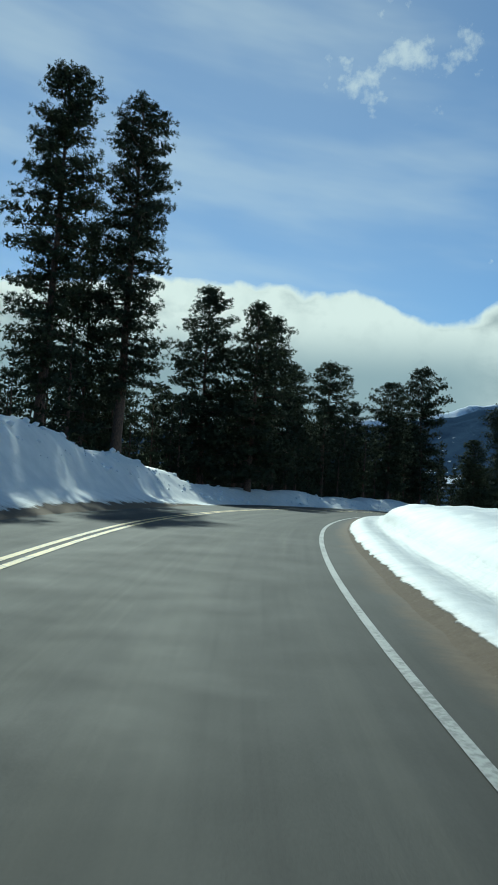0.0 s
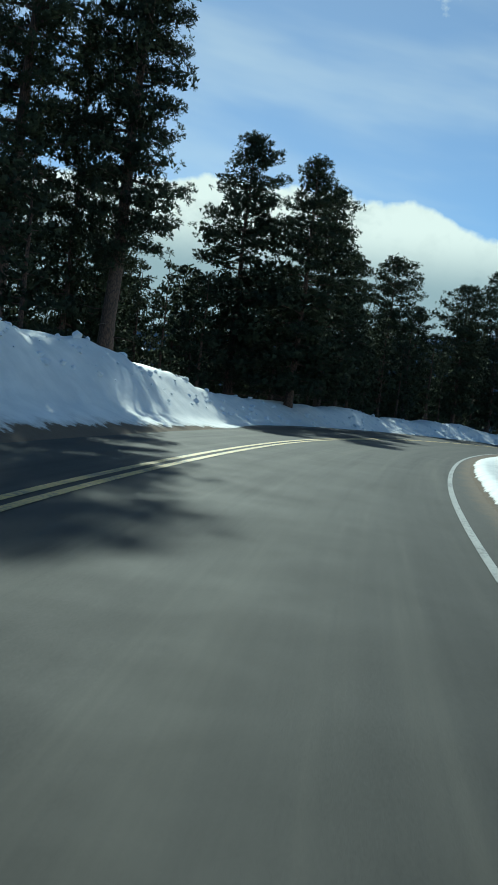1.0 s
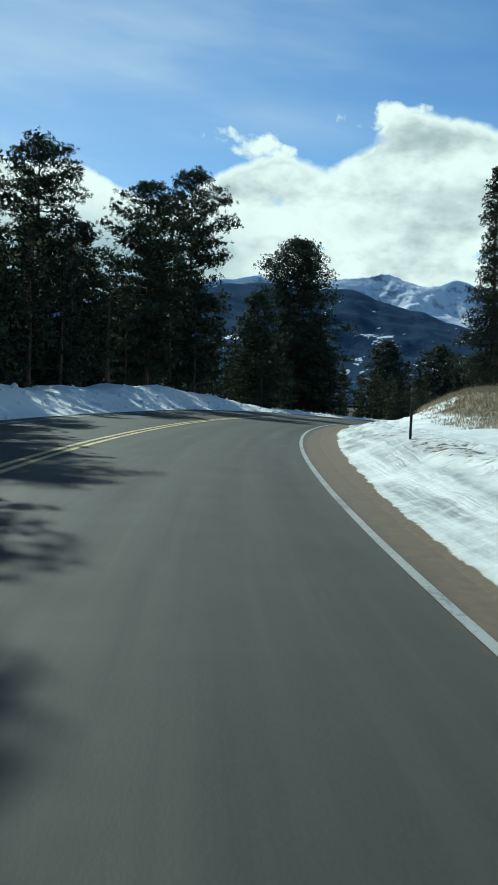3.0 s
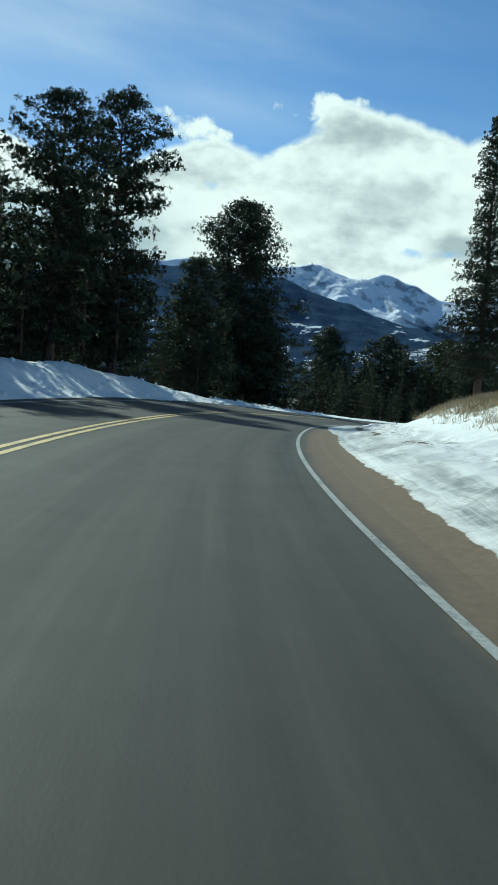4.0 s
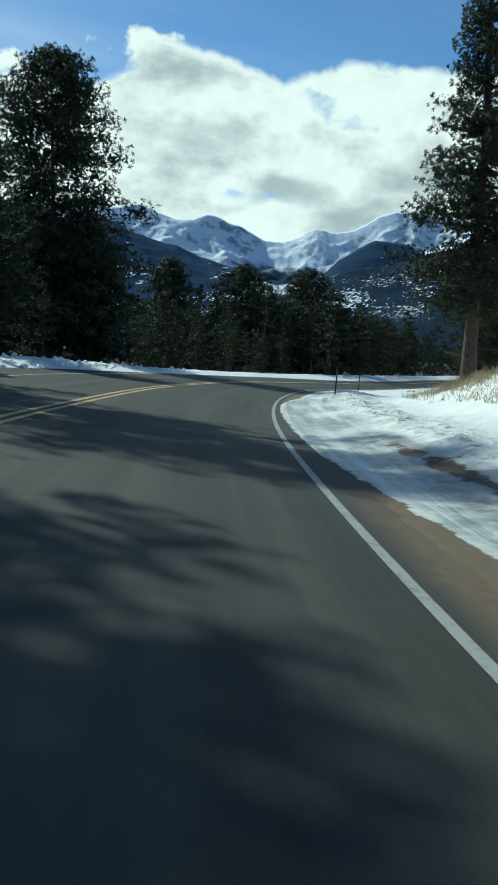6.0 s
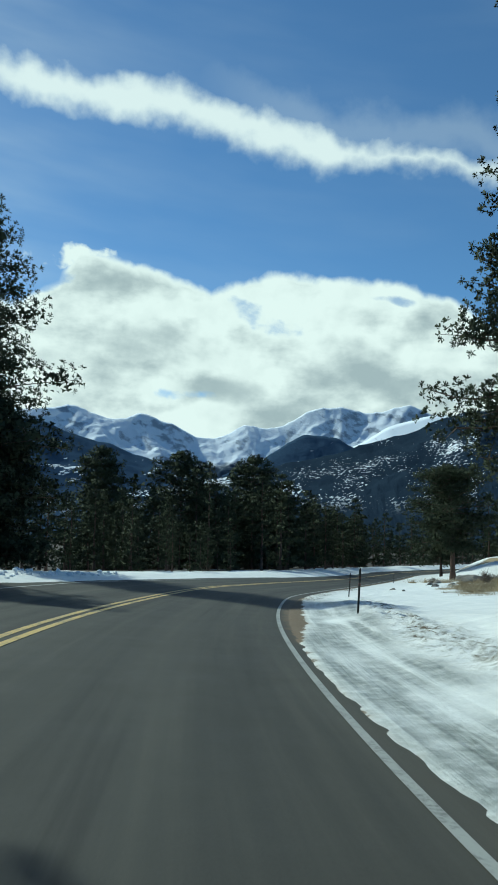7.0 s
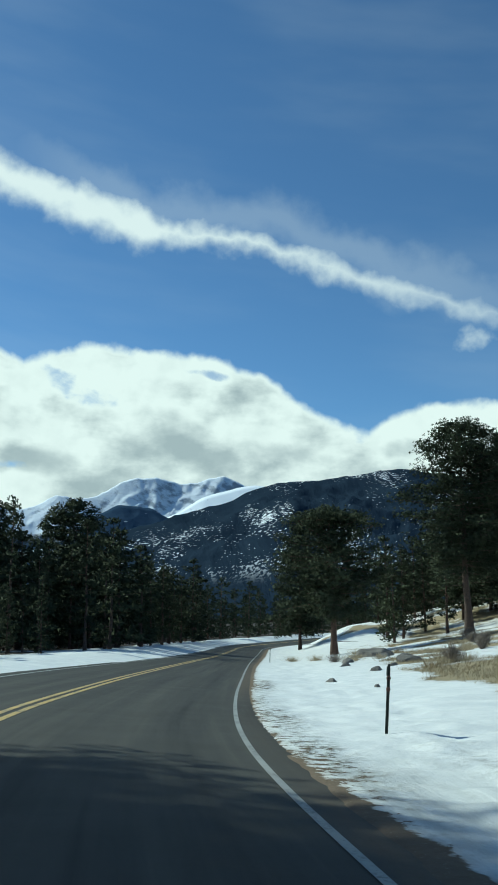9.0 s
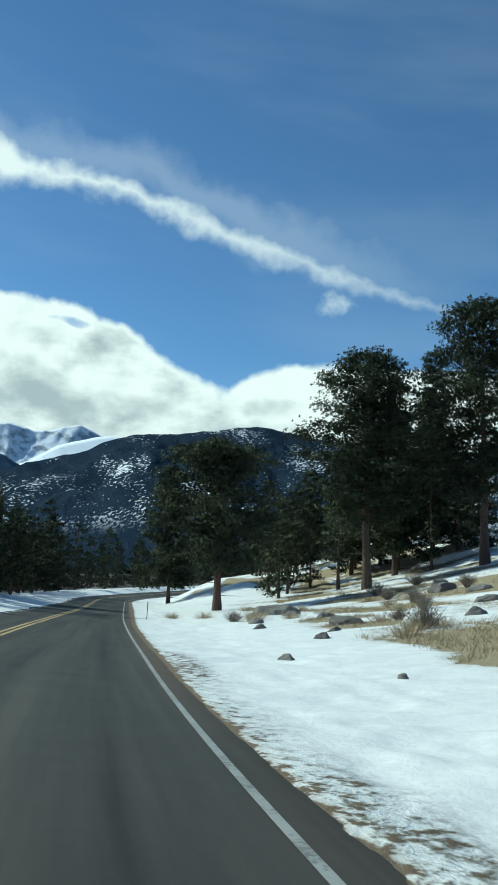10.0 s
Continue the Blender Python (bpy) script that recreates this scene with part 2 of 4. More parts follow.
def make_snow():
    """Sheet of the land: snow, ice, bare dirt, dry grass and forest litter, laid by the masks of the sheet."""
    m, t, b = material("snowy_land")
    p = place(t)
    snow, grass, litter = attr(t, "snow"), attr(t, "grass"), attr(t, "litter")
    ice, pits = attr(t, "ice"), attr(t, "pits")
    lane = t.node("ShaderNodeSeparateXYZ", {0: attr(t, "lane", "Vector")}).outputs
    ruts = t.noise(t.node("ShaderNodeCombineXYZ", {0: t.math("MULTIPLY", lane[0], 3.6), 1: t.math("MULTIPLY", lane[1], 0.16), 2: 0.0}).outputs[0], 1.0, 4.0, 0.6)
    fine, mid_n, big = t.noise(p, 9.0, 6.0, 0.65), t.noise(p, 1.6, 6.0, 0.65), t.noise(p, 0.35, 4.0)
    grit = t.noise(p, 38.0, 4.0, 0.7)
    lump = t.noise(p, 4.6, 6.0, 0.7)
    edge = t.math("ADD", snow, t.math("MULTIPLY", t.math("SUBTRACT", t.math("ADD", mid_n, t.math("MULTIPLY", fine, 0.25)), 0.625), 0.8))
    edge = t.math("SUBTRACT", edge, t.math("MULTIPLY", pits, t.step(lump, 0.50, 0.66, 0.0, 0.65)))
    lay = t.step(edge, 0.46, 0.56)
    white_c = t.mix(t.step(mid_n, 0.3, 0.75), (0.76, 0.765, 0.745), (0.90, 0.89, 0.855))
    gritty = t.step(t.math("ADD", edge, t.math("MULTIPLY", fine, 0.4)), 1.05, 0.62)
    white_c = t.mix(t.math("MULTIPLY", gritty, 0.55), white_c, (0.36, 0.32, 0.26))
    icy = t.math("MULTIPLY", ice, t.math("MULTIPLY", t.step(ruts, 0.44, 0.66, 1.0, 0.3), t.step(lump, 0.38, 0.66, 1.0, 0.45)))
    white_c = t.mix(icy, white_c, t.mix(fine, (0.13, 0.14, 0.125), (0.30, 0.315, 0.28)))
    white_c = t.mix(t.math("MULTIPLY", pits, t.step(lump, 0.44, 0.62, 0.0, 0.85)), white_c, (0.25, 0.235, 0.185))
    dirt = t.mix(fine, (0.095, 0.066, 0.042), (0.21, 0.155, 0.102))
    dirt = t.mix(t.math("MULTIPLY", t.step(big, 0.4, 0.7), 0.5), dirt, (0.15, 0.115, 0.08))
    dirt = t.mix(t.step(grit, 0.6, 0.72), dirt, (0.30, 0.25, 0.19))
    straw = t.mix(fine, (0.19, 0.15, 0.085), (0.42, 0.345, 0.21))
    floor_c = t.mix(fine, (0.028, 0.022, 0.016), (0.075, 0.06, 0.045))
    bare = t.mix(t.step(t.math("ADD", grass, t.math("SUBTRACT", mid_n, 0.5)), 0.4, 0.6), dirt, straw)
    bare = t.mix(litter, bare, floor_c)
    t.put(b.inputs["Base Color"], t.mix(lay, bare, white_c))
    gloss = t.mix(icy, (0.55, 0.55, 0.55), (0.3, 0.3, 0.3))
    t.put(b.inputs["Roughness"], t.mix(lay, (0.9, 0.9, 0.9), gloss))
    b.inputs["Specular IOR Level"].default_value = 0.3
    hgt = t.math("ADD", t.math("MULTIPLY", lay, 0.5), t.math("ADD", t.math("MULTIPLY", fine, 0.15), t.math("MULTIPLY", mid_n, 0.9)))
    hgt = t.math("ADD", hgt, t.math("MULTIPLY", lump, t.math("ADD", t.math("MULTIPLY_ADD", pits, 1.2, 0.14), t.math("MULTIPLY", ice, 0.35))))
    hgt = t.math("ADD", hgt, t.math("MULTIPLY", grit, 0.05))
    hgt = t.math("SUBTRACT", hgt, t.math("MULTIPLY", ice, t.math("SUBTRACT", t.math("MULTIPLY", mid_n, 0.7), t.math("MULTIPLY", ruts, 1.3))))
    bump(t, b, hgt, 0.6, 0.08)
    return m


def make_asphalt():
    m, t, b = material("worn_asphalt")
    p = place(t)
    uv = t.node("ShaderNodeSeparateXYZ", {0: attr(t, "lane", "Vector")}).outputs
    across, along = uv[0], uv[1]
    grit, mid_n = t.noise(p, 60.0, 3.0, 0.7), t.noise(p, 1.1, 6.0, 0.65)
    long = t.node("ShaderNodeCombineXYZ", {0: t.math("MULTIPLY", across, 2.2), 1: t.math("MULTIPLY", along, 0.07), 2: 0.0}).outputs[0]
    runs = t.noise(long, 1.0, 5.0, 0.6)
    col = t.mix(grit, (0.030, 0.029, 0.025), (0.066, 0.064, 0.055))
    # polished wheel tracks, oil strip between them
    wheel = t.math("ABSOLUTE", t.math("SUBTRACT", t.math("PINGPONG", t.math("ADD", across, 10.2), 1.8), 0.9))
    worn = t.math("MULTIPLY", t.step(wheel, 0.55, 0.1), 0.5)
    col = t.mix(worn, col, (0.068, 0.065, 0.055))
    col = t.mix(t.step(runs, 0.45, 0.75), col, (0.082, 0.077, 0.063))
    col = t.mix(t.step(runs, 0.48, 0.25), col, (0.027, 0.026, 0.023))
    sandy = t.math("MULTIPLY", t.step(t.math("ADD", across, t.math("MULTIPLY", t.math("SUBTRACT", mid_n, 0.5), 0.5)), 1.42, 1.72), t.curve(along, 0.0, 140.0, [(0, 1), (57, 1), (62, 0.08), (71, 0.08), (75, 0.95), (82, 0.95), (87, 0.1), (96, 0.1), (103, 0.45), (140, 0.45)], 1.0))
    col = t.mix(sandy, col, t.mix(t.noise(p, 9.0, 6.0, 0.65), (0.095, 0.066, 0.042), (0.21, 0.155, 0.102)))
    t.put(b.inputs["Base Color"], col)
    t.put(b.inputs["Roughness"], t.math("MULTIPLY_ADD", mid_n, 0.22, 0.64))
    b.inputs["Specular IOR Level"].default_value = 0.2
    bump(t, b, grit, 0.3, 0.006)
    return m


def paint(name, col):
    m, t, b = material(name)
    p = place(t)
    wear = t.step(t.math("ADD", t.noise(p, 22.0, 5.0, 0.7), t.math("MULTIPLY", t.noise(p, 1.3, 3.0), 0.6)), 0.74, 0.98)
    t.put(b.inputs["Base Color"], t.mix(t.math("MULTIPLY", wear, 0.8), col, (0.11, 0.11, 0.10)))
    b.inputs["Roughness"].default_value = 0.6
    return m


def make_mountain(name, hazy_trees_a, hazy_trees_b, line, spread, patch, fleck=0.05, upright=1.3, fade=2000.0, relief=6.0):
    """Forested slope with snow patches, that turns to snow and steep bare rock above the tree line. patch: how rare
    the snow patches are; fade: height over which they grow rarer."""
    m, t, b = material(name)
    p = place(t)
    xy = t.node("ShaderNodeSeparateXYZ", {0: p}).outputs
    z = xy[2]
    steep = t.node("ShaderNodeSeparateXYZ", {0: t.node("ShaderNodeNewGeometry").outputs["Normal"]}).outputs[2]
    round_v = t.math("MULTIPLY", t.math("ARCTAN2", t.math("SUBTRACT", xy[0], 28.0), t.math("SUBTRACT", xy[1], 84.0)), 2200.0)
    face = t.node("ShaderNodeCombineXYZ", {0: t.math("ADD", round_v, t.math("MULTIPLY", z, 0.5)), 1: t.math("MULTIPLY", z, upright), 2: t.math("MULTIPLY", xy[1], 0.35)}).outputs[0]
    band = t.node("ShaderNodeCombineXYZ", {0: t.math("SUBTRACT", round_v, t.math("MULTIPLY", z, 1.1)), 1: t.math("MULTIPLY", z, 1.7), 2: 0.0}).outputs[0]
    n1, n2, n3 = t.noise(face, 0.0065, 7.0, 0.62), t.noise(face, 0.034, 7.0, 0.68), t.noise(band, fleck, 4.0, 0.62)
    # forest colours are shifted towards the blue of distance haze
    hazy_wood = t.mix(n2, hazy_trees_a, hazy_trees_b)
    rise = t.math("ADD", t.math("DIVIDE", t.math("SUBTRACT", z, line), spread), t.math("MULTIPLY", t.math("SUBTRACT", n1, 0.5), 2.6))
    high = t.step(rise, -0.15, 0.35)
    gully = t.node("ShaderNodeCombineXYZ", {0: t.math("ADD", round_v, t.math("MULTIPLY", z, 0.3)), 1: t.math("MULTIPLY", z, 0.5), 2: 0.0}).outputs[0]
    chutes = t.noise(gully, 0.03, 7.0, 0.66)
    bare = t.math("ADD", steep, t.math("ADD", t.math("MULTIPLY", t.math("SUBTRACT", chutes, 0.5), 1.3), t.math("MULTIPLY", t.math("SUBTRACT", n1, 0.5), 0.9)))
    rocks = t.step(bare, 0.68, 0.46)
    # haze blue is mixed into the bare rock colour too
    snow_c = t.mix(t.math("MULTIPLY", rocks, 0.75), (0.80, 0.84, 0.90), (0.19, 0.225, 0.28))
    share = t.math("SUBTRACT", t.math("ADD", n3, t.math("MULTIPLY", t.math("SUBTRACT", n1, 0.5), 1.0)), t.math("DIVIDE", z, fade))
    # dense woods without gaps on the valley floor
    spots = t.math("MULTIPLY", t.step(share, patch, patch + 0.05), t.step(z, 25.0, 80.0))
    t.put(b.inputs["Base Color"], t.mix(high, t.mix(spots, hazy_wood, (0.74, 0.77, 0.80)), snow_c))
    b.inputs["Roughness"].default_value = 1.0
    b.inputs["Specular IOR Level"].default_value = 0.0
    bump(t, b, t.math("ADD", n2, chutes), 0.8, relief)
    return m


BARK = make_bark()
NEEDLE = needles("pine_needles", (0.024, 0.033, 0.021), (0.072, 0.084, 0.046))
LAND = make_snow()
ASPHALT = make_asphalt()
YELLOW = paint("yellow_road_paint", (0.60, 0.42, 0.13))
WHITE = paint("white_road_paint", (0.36, 0.36, 0.33))
ROCK = plain("lichen_rock", (0.17, 0.155, 0.135), 0.85, 0.0, 0.55, 5.0, 0.05)
STRAW = plain("dry_grass", (0.42, 0.34, 0.21), 0.8, 0.0, 0.4, 3.0)
TWIG = plain("bare_twigs", (0.19, 0.155, 0.125), 0.85, 0.0, 0.4, 6.0)
CLOD = plain("packed_snow", (0.80, 0.82, 0.84), 0.55, 0.0, 0.08, 6.0, 0.02)
POST = plain("post_steel", (0.045, 0.05, 0.042), 0.6, 0.3, 0.4, 30.0)
COLLAR = plain("rusty_collar", (0.12, 0.055, 0.04), 0.6, 0.2, 0.4, 40.0)
LENS = plain("amber_reflector", (0.45, 0.40, 0.36), 0.25, 0.0, 0.1, 30.0)
# blue of the distant air is painted into the forest colours
FAR = make_mountain("hazy_snowy_range", (0.022, 0.034, 0.055), (0.05, 0.072, 0.105), 300.0, 150.0, 0.68, 0.03, 0.8, 2000.0, 9.0)
MIDDLE = make_mountain("hazy_forested_ridge", (0.028, 0.048, 0.085), (0.055, 0.088, 0.140), 900.0, 200.0, 0.57, 0.03, 1.3)
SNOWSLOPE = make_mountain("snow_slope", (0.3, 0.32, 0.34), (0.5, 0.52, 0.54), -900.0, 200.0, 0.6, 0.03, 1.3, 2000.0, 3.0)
NEARHILL = make_mountain("hazy_flecked_hill", (0.012, 0.021, 0.036), (0.031, 0.047, 0.070), 900.0, 200.0, 0.55, 0.14, 1.0, 3500.0)

# ---- the road's line in the plan: one bend to the right ----
# stations along the line count 8.93 to a second of the drive; x, y, z and offsets are metres
def glide(rows, v):
    """A smooth curve through (place, value) rows, level past both ends."""
    ks, vs = np.array(rows, float).T
    v = np.clip(np.asarray(v, float), ks[0], ks[-1])
    m = np.gradient(vs, ks)
    i = np.clip(np.searchsorted(ks, v) - 1, 0, len(ks) - 2)
    h = ks[i + 1] - ks[i]
    u = (v - ks[i]) / h
    return vs[i] * (2 * u ** 3 - 3 * u * u + 1) + h * m[i] * (u ** 3 - 2 * u * u + u) + vs[i + 1] * (3 * u * u - 2 * u ** 3) + h * m[i + 1] * (u ** 3 - u * u)


DT = 0.01
tt = np.arange(-4.0, 34.0, DT)
tc = np.clip(tt, 0, 10)
BEND = [(-1, -0.70), (0, -0.73), (1, -0.69), (2, -0.30), (3, -0.11), (4, 0.49), (5, 0.72), (6, 1.07), (7, 0.80), (8, 0.62), (9, 0.80), (10, -0.45), (10.5, 1.07), (11, 1.35), (11.5, 1.14), (12, 0.29), (13, -0.94), (14, -2.27), (15.5, -2.79), (17.5, -3.14)]
head = np.radians(-0.61 + 4.581 * tc - 0.0506 * (tc - 5) ** 2 + 2.6 * np.clip((tt - 9.5) / 0.8, 0, 1) + 2.0 * np.clip(tt - 10.3, 0, 4.0) + 3.0 * np.clip(tt - 18, 0, 9) + glide(BEND, tt))
station_pace = 0.893 * (10 + 0.0729 * (tc - 5))
pace = 1.3 * station_pace * (1 + glide([(0, 0.144), (2.5, 0.12), (5, 0.029), (7.5, -0.014), (10, -0.003)], tc))
line_x = np.concatenate([[0], np.cumsum((pace * np.sin(head))[:-1]) * DT])
line_y = np.concatenate([[0], np.cumsum((pace * np.cos(head))[:-1]) * DT])
line_s = np.concatenate([[0], np.cumsum(station_pace[:-1]) * DT])
zero = int(round(4.0 / DT))
line_x, line_y, line_s = line_x - line_x[zero], line_y - line_y[zero], line_s - line_s[zero]
GRADE = [(-35, -3.2), (-20, -2.339), (-9, -1.683), (0, -1.146), (6, -0.787), (12, -0.441), (18, -0.244), (24, -0.093), (30, -0.011), (36, 0.052), (42, 0.069), (48, 0.068), (54, 0.03), (60, -0.058),
         (66, -0.248), (72, -0.433), (78, -0.674), (84, -0.934), (90, -1.24), (97, -1.618), (104, -1.983), (112, -2.403), (124, -2.983), (140, -3.664), (165, -4.563), (200, -5.76), (260, -6.76)]
line_z = glide(GRADE, line_s)
S_LO, S_HI = float(line_s[0]), float(line_s[-1])


def ease(v, lo, hi):
    q = np.clip((v - lo) / (hi - lo), 0, 1)
    return q * q * (3 - 2 * q)


def rough2(x, y, scale, seed=0.0):
    """Smooth noise on arrays, from sines of many waves."""
    out = 0.0
    r = np.random.RandomState(int(seed * 10) + 7)
    for k in range(14):
        ang, f, ph = r.uniform(0, math.pi), scale * r.uniform(0.6, 2.2), r.uniform(0, 6.28)
        out = out + np.sin((x * math.cos(ang) + y * math.sin(ang)) * f + ph + 1.3 * np.sin((x * math.sin(ang) - y * math.cos(ang)) * f * 0.7 + ph * 2))
    return out / 14 * 2


def to_xy(s, off):
    s, off = np.asarray(s, float), np.asarray(off, float)
    h = np.interp(s, line_s, head)
    return np.interp(s, line_s, line_x) + off * np.cos(h), np.interp(s, line_s, line_y) - off * np.sin(h)


def to_sl(x, y):
    k = int(np.argmin((line_x - x) ** 2 + (line_y - y) ** 2))
    return float(line_s[k]), float((x - line_x[k]) * math.cos(head[k]) - (y - line_y[k]) * math.sin(head[k]))


def toe(s):
    """Distance of the outer snow bank's foot from the line."""
    return glide([(0, 5.5), (24, 5.5), (32, 6.3), (55, 6.4), (65, 7.0), (76, 7.0), (84, 5.6), (90, 5.1), (104, 5.0), (128, 4.2), (150, 4.0)], s)



def road_r(s):
    """Inner edge of the asphalt."""
    return np.interp(s, [0, 40, 54, 70, 90, 104, 140, 300], [1.85, 2.05, 1.92, 1.64, 2.0, 2.06, 1.8, 1.8])


def road_z(s, off):
    tilt = np.interp(s, [0, 12, 24, 36, 48, 60, 74, 300], [0.004, 0.009, 0.019, 0.03, 0.048, 0.064, 0.073, 0.073])
    return np.interp(s, line_s, line_z) - tilt * np.clip(off, -8, 4)


def land_z(s, off, bumps=True):
    """Height of the land beside the road line."""
    s, off = np.asarray(s, float), np.asarray(off, float)
    z = road_z(s, off)
    x, y = to_xy(s, off)
    # ploughed bank on the outer side
    hl = glide([(0, 2.25), (18, 2.2), (22, 1.8), (26, 1.45), (30, 1.05), (36, 0.87), (43, 0.97), (51, 0.78), (57, 1.0), (66, 1.05), (71, 0.78), (75, 0.42), (80, 0.27), (140, 0.25)], s)
    hl = hl * (1.0 + 0.12 * rough2(x, y, 0.42, 2))
    foot = -off - toe(s)
    z = z + hl * ease(foot, -0.1, 2.6) * (1 - 0.5 * ease(foot, 3.4, 6.5))
    # inner side: ploughed rise, then open ground that climbs
    hr = np.interp(s, [0, 20, 34, 46, 60, 75, 90, 300], [0.65, 0.65, 0.5, 0.42, 0.3, 0.16, 0.12, 0.15])
    z = z + hr * ease(off, np.interp(s, [0, 28, 33, 44, 52], [1.6, 1.6, 1.95, 2.0, 2.15]), np.interp(s, [0, 28, 33, 44, 48, 58], [3.9, 3.8, 3.5, 3.5, 3.7, 4.6]))
    # an old wheel rut pressed along the ploughed rise
    z = z - (0.13 * np.exp(-((off - 2.55) / 0.32) ** 2) - 0.07 * np.exp(-((off - 2.05) / 0.3) ** 2)) * ease(s, -4, 4) * (1 - ease(s, 20, 30))
    z = z + 1.15 * ease(off, 3.9, 7.4) * ease(s, 40, 52) * (1 - ease(s, 67, 80))
    knoll = np.interp(s, [0, 30, 42, 62, 72, 90, 110, 300], [0.0, 0.03, 0.07, 0.08, 0.06, 0.04, 0.085, 0.115])
    z = z + knoll * np.clip(off - 4.5, 0, 28)
    z = z + 0.17 * np.exp(-((off - 3.4) / 1.0) ** 2) * ease(s, 56, 64) * (1 - ease(s, 80, 88))
    z = z + 0.006 * np.clip(off - 10, 0, 25) ** 2 * ease(s, 95, 125)
    z = z + 2.2 * ease(off, 5, 13) * ease(s, 148, 170)
    z = z - 0.10 * ease(-off, 12, 40) * np.clip(-off - 12, 0, 60) * 0.5
    if bumps:
        out = np.maximum(ease(off, 2.0, 3.2), ease(foot, 0.2, 1.0))
        z = z + out * (1 - 0.7 * ease(s, 56, 62) * (1 - ease(s, 80, 88)) * (off > 0) * (off < 3.2)) * (0.035 * rough2(x, y, 2.4, 1) + 0.05 * rough2(x, y, 0.7, 3))
        z = z + ease(foot, 0.3, 1.2) * (1 - ease(foot, 5, 8)) * np.clip(hl, 0, 1.6) * (0.05 * rough2(x, y, 2.9, 4) + 0.13 * rough2(x, y, 0.85, 5))
        calm = 1 - 0.8 * ease(s, 56, 62) * (1 - ease(s, 80, 88)) * ease(off, 1.2, 1.6) * (1 - ease(off, 2.9, 3.4))
        z = z + calm * ease(off, 2.2, 3.0) * (1 - ease(off, 5.0, 7.0)) * (0.045 * rough2(x, y, 4.2, 6) + 0.03 * rough2(x, y, 1.7, 63) * (s < 56))
        z = z + np.exp(-((off - np.interp(s, [56, 64], [4.2, 3.8])) / 0.8) ** 2) * ease(s, 22, 34) * (1 - ease(s, 78, 90)) * (0.10 * rough2(x, y, 7.5, 61) + 0.05 * np.abs(rough2(x, y, 15.0, 62)))
        z = z + ease(np.abs(off), 14, 40) * 0.5 * rough2(x, y, 0.09, 7)
    # bed below the asphalt
    ragged = off + 0.035 * rough2(x, y, 3.4, 71) + 0.035 * rough2(x, y, 9.0, 72)
    inside = ease(-foot, 0.0, 0.3) * (1 - ease(ragged, road_r(s) - 0.30, road_r(s) - 0.02))
    z = z - 0.06 * inside + 0.012 * (1 - inside) * (off > 0)
    # far from the road the land falls away to the valley floor
    fall = ease(np.abs(off), 50, 61)
    return z * (1 - fall) - 16.0 * fall


def ground_at(x, y):
    s, off = to_sl(x, y)
    return float(land_z(s, off))


def mesh_from(name, verts, faces, mat, smooth=False):
    me = bpy.data.meshes.new(name)
    verts = np.asarray(verts, np.float32).reshape(-1, 3)
    faces = np.asarray(faces, np.int32)
    n = faces.shape[1]
    me.vertices.add(len(verts))
    me.vertices.foreach_set("co", verts.ravel())
    me.loops.add(faces.size)
    me.loops.foreach_set("vertex_index", faces.ravel())
    me.polygons.add(len(faces))
    me.polygons.foreach_set("loop_start", np.arange(0, faces.size, n, dtype=np.int32))
    me.polygons.foreach_set("use_smooth", np.full(len(faces), smooth))
    me.update(calc_edges=True)
    me.validate()
    if mat:
        me.materials.append(mat)
    return me


def grid_faces(rows, cols, base=0):
    i = np.arange(rows - 1)[:, None] * cols + np.arange(cols - 1)[None, :]
    return (np.stack([i, i + cols, i + cols + 1, i + 1], -1) + base).reshape(-1, 4)


def bm_mesh(name, bm, mat, smooth=False):
    me = bpy.data.meshes.new(name)
    bm.to_mesh(me)
    bm.free()
    if mat:
        me.materials.append(mat)
    for p in me.polygons:
        p.use_smooth = smooth
    return me


def part(name, me, parent, label=""):
    ob = new(name, me)
    ob.parent = parent
    return tagged(ob, label)


# ---- land ----
def straw_share(s, off, n1, n2):
    """How bare of snow the open field lies, 0 to 1: one broad straw patch, thinner ones round the trees."""
    broad_patch = ease(off + 0.9 * n1, 7.4, 9.0) * ease(s + 2 * n1, 88, 100) * (1 - ease(s + 3 * n1, 106, 113))
    round_trees = ease(off + 1.5 * n1, 13, 16) * ease(s, 108, 122)
    thin = ease(off, 7.0, 9.5) * ease(s, 104, 112) * np.clip(0.05 + 0.9 * n1 + 0.6 * n2, 0, 0.8)
    return np.clip(np.maximum(np.maximum(broad_patch * (0.85 + 0.3 * n1), round_trees * np.clip(0.45 + 0.7 * n1 + 0.3 * n2, 0, 0.85)), thin), 0, 0.9)


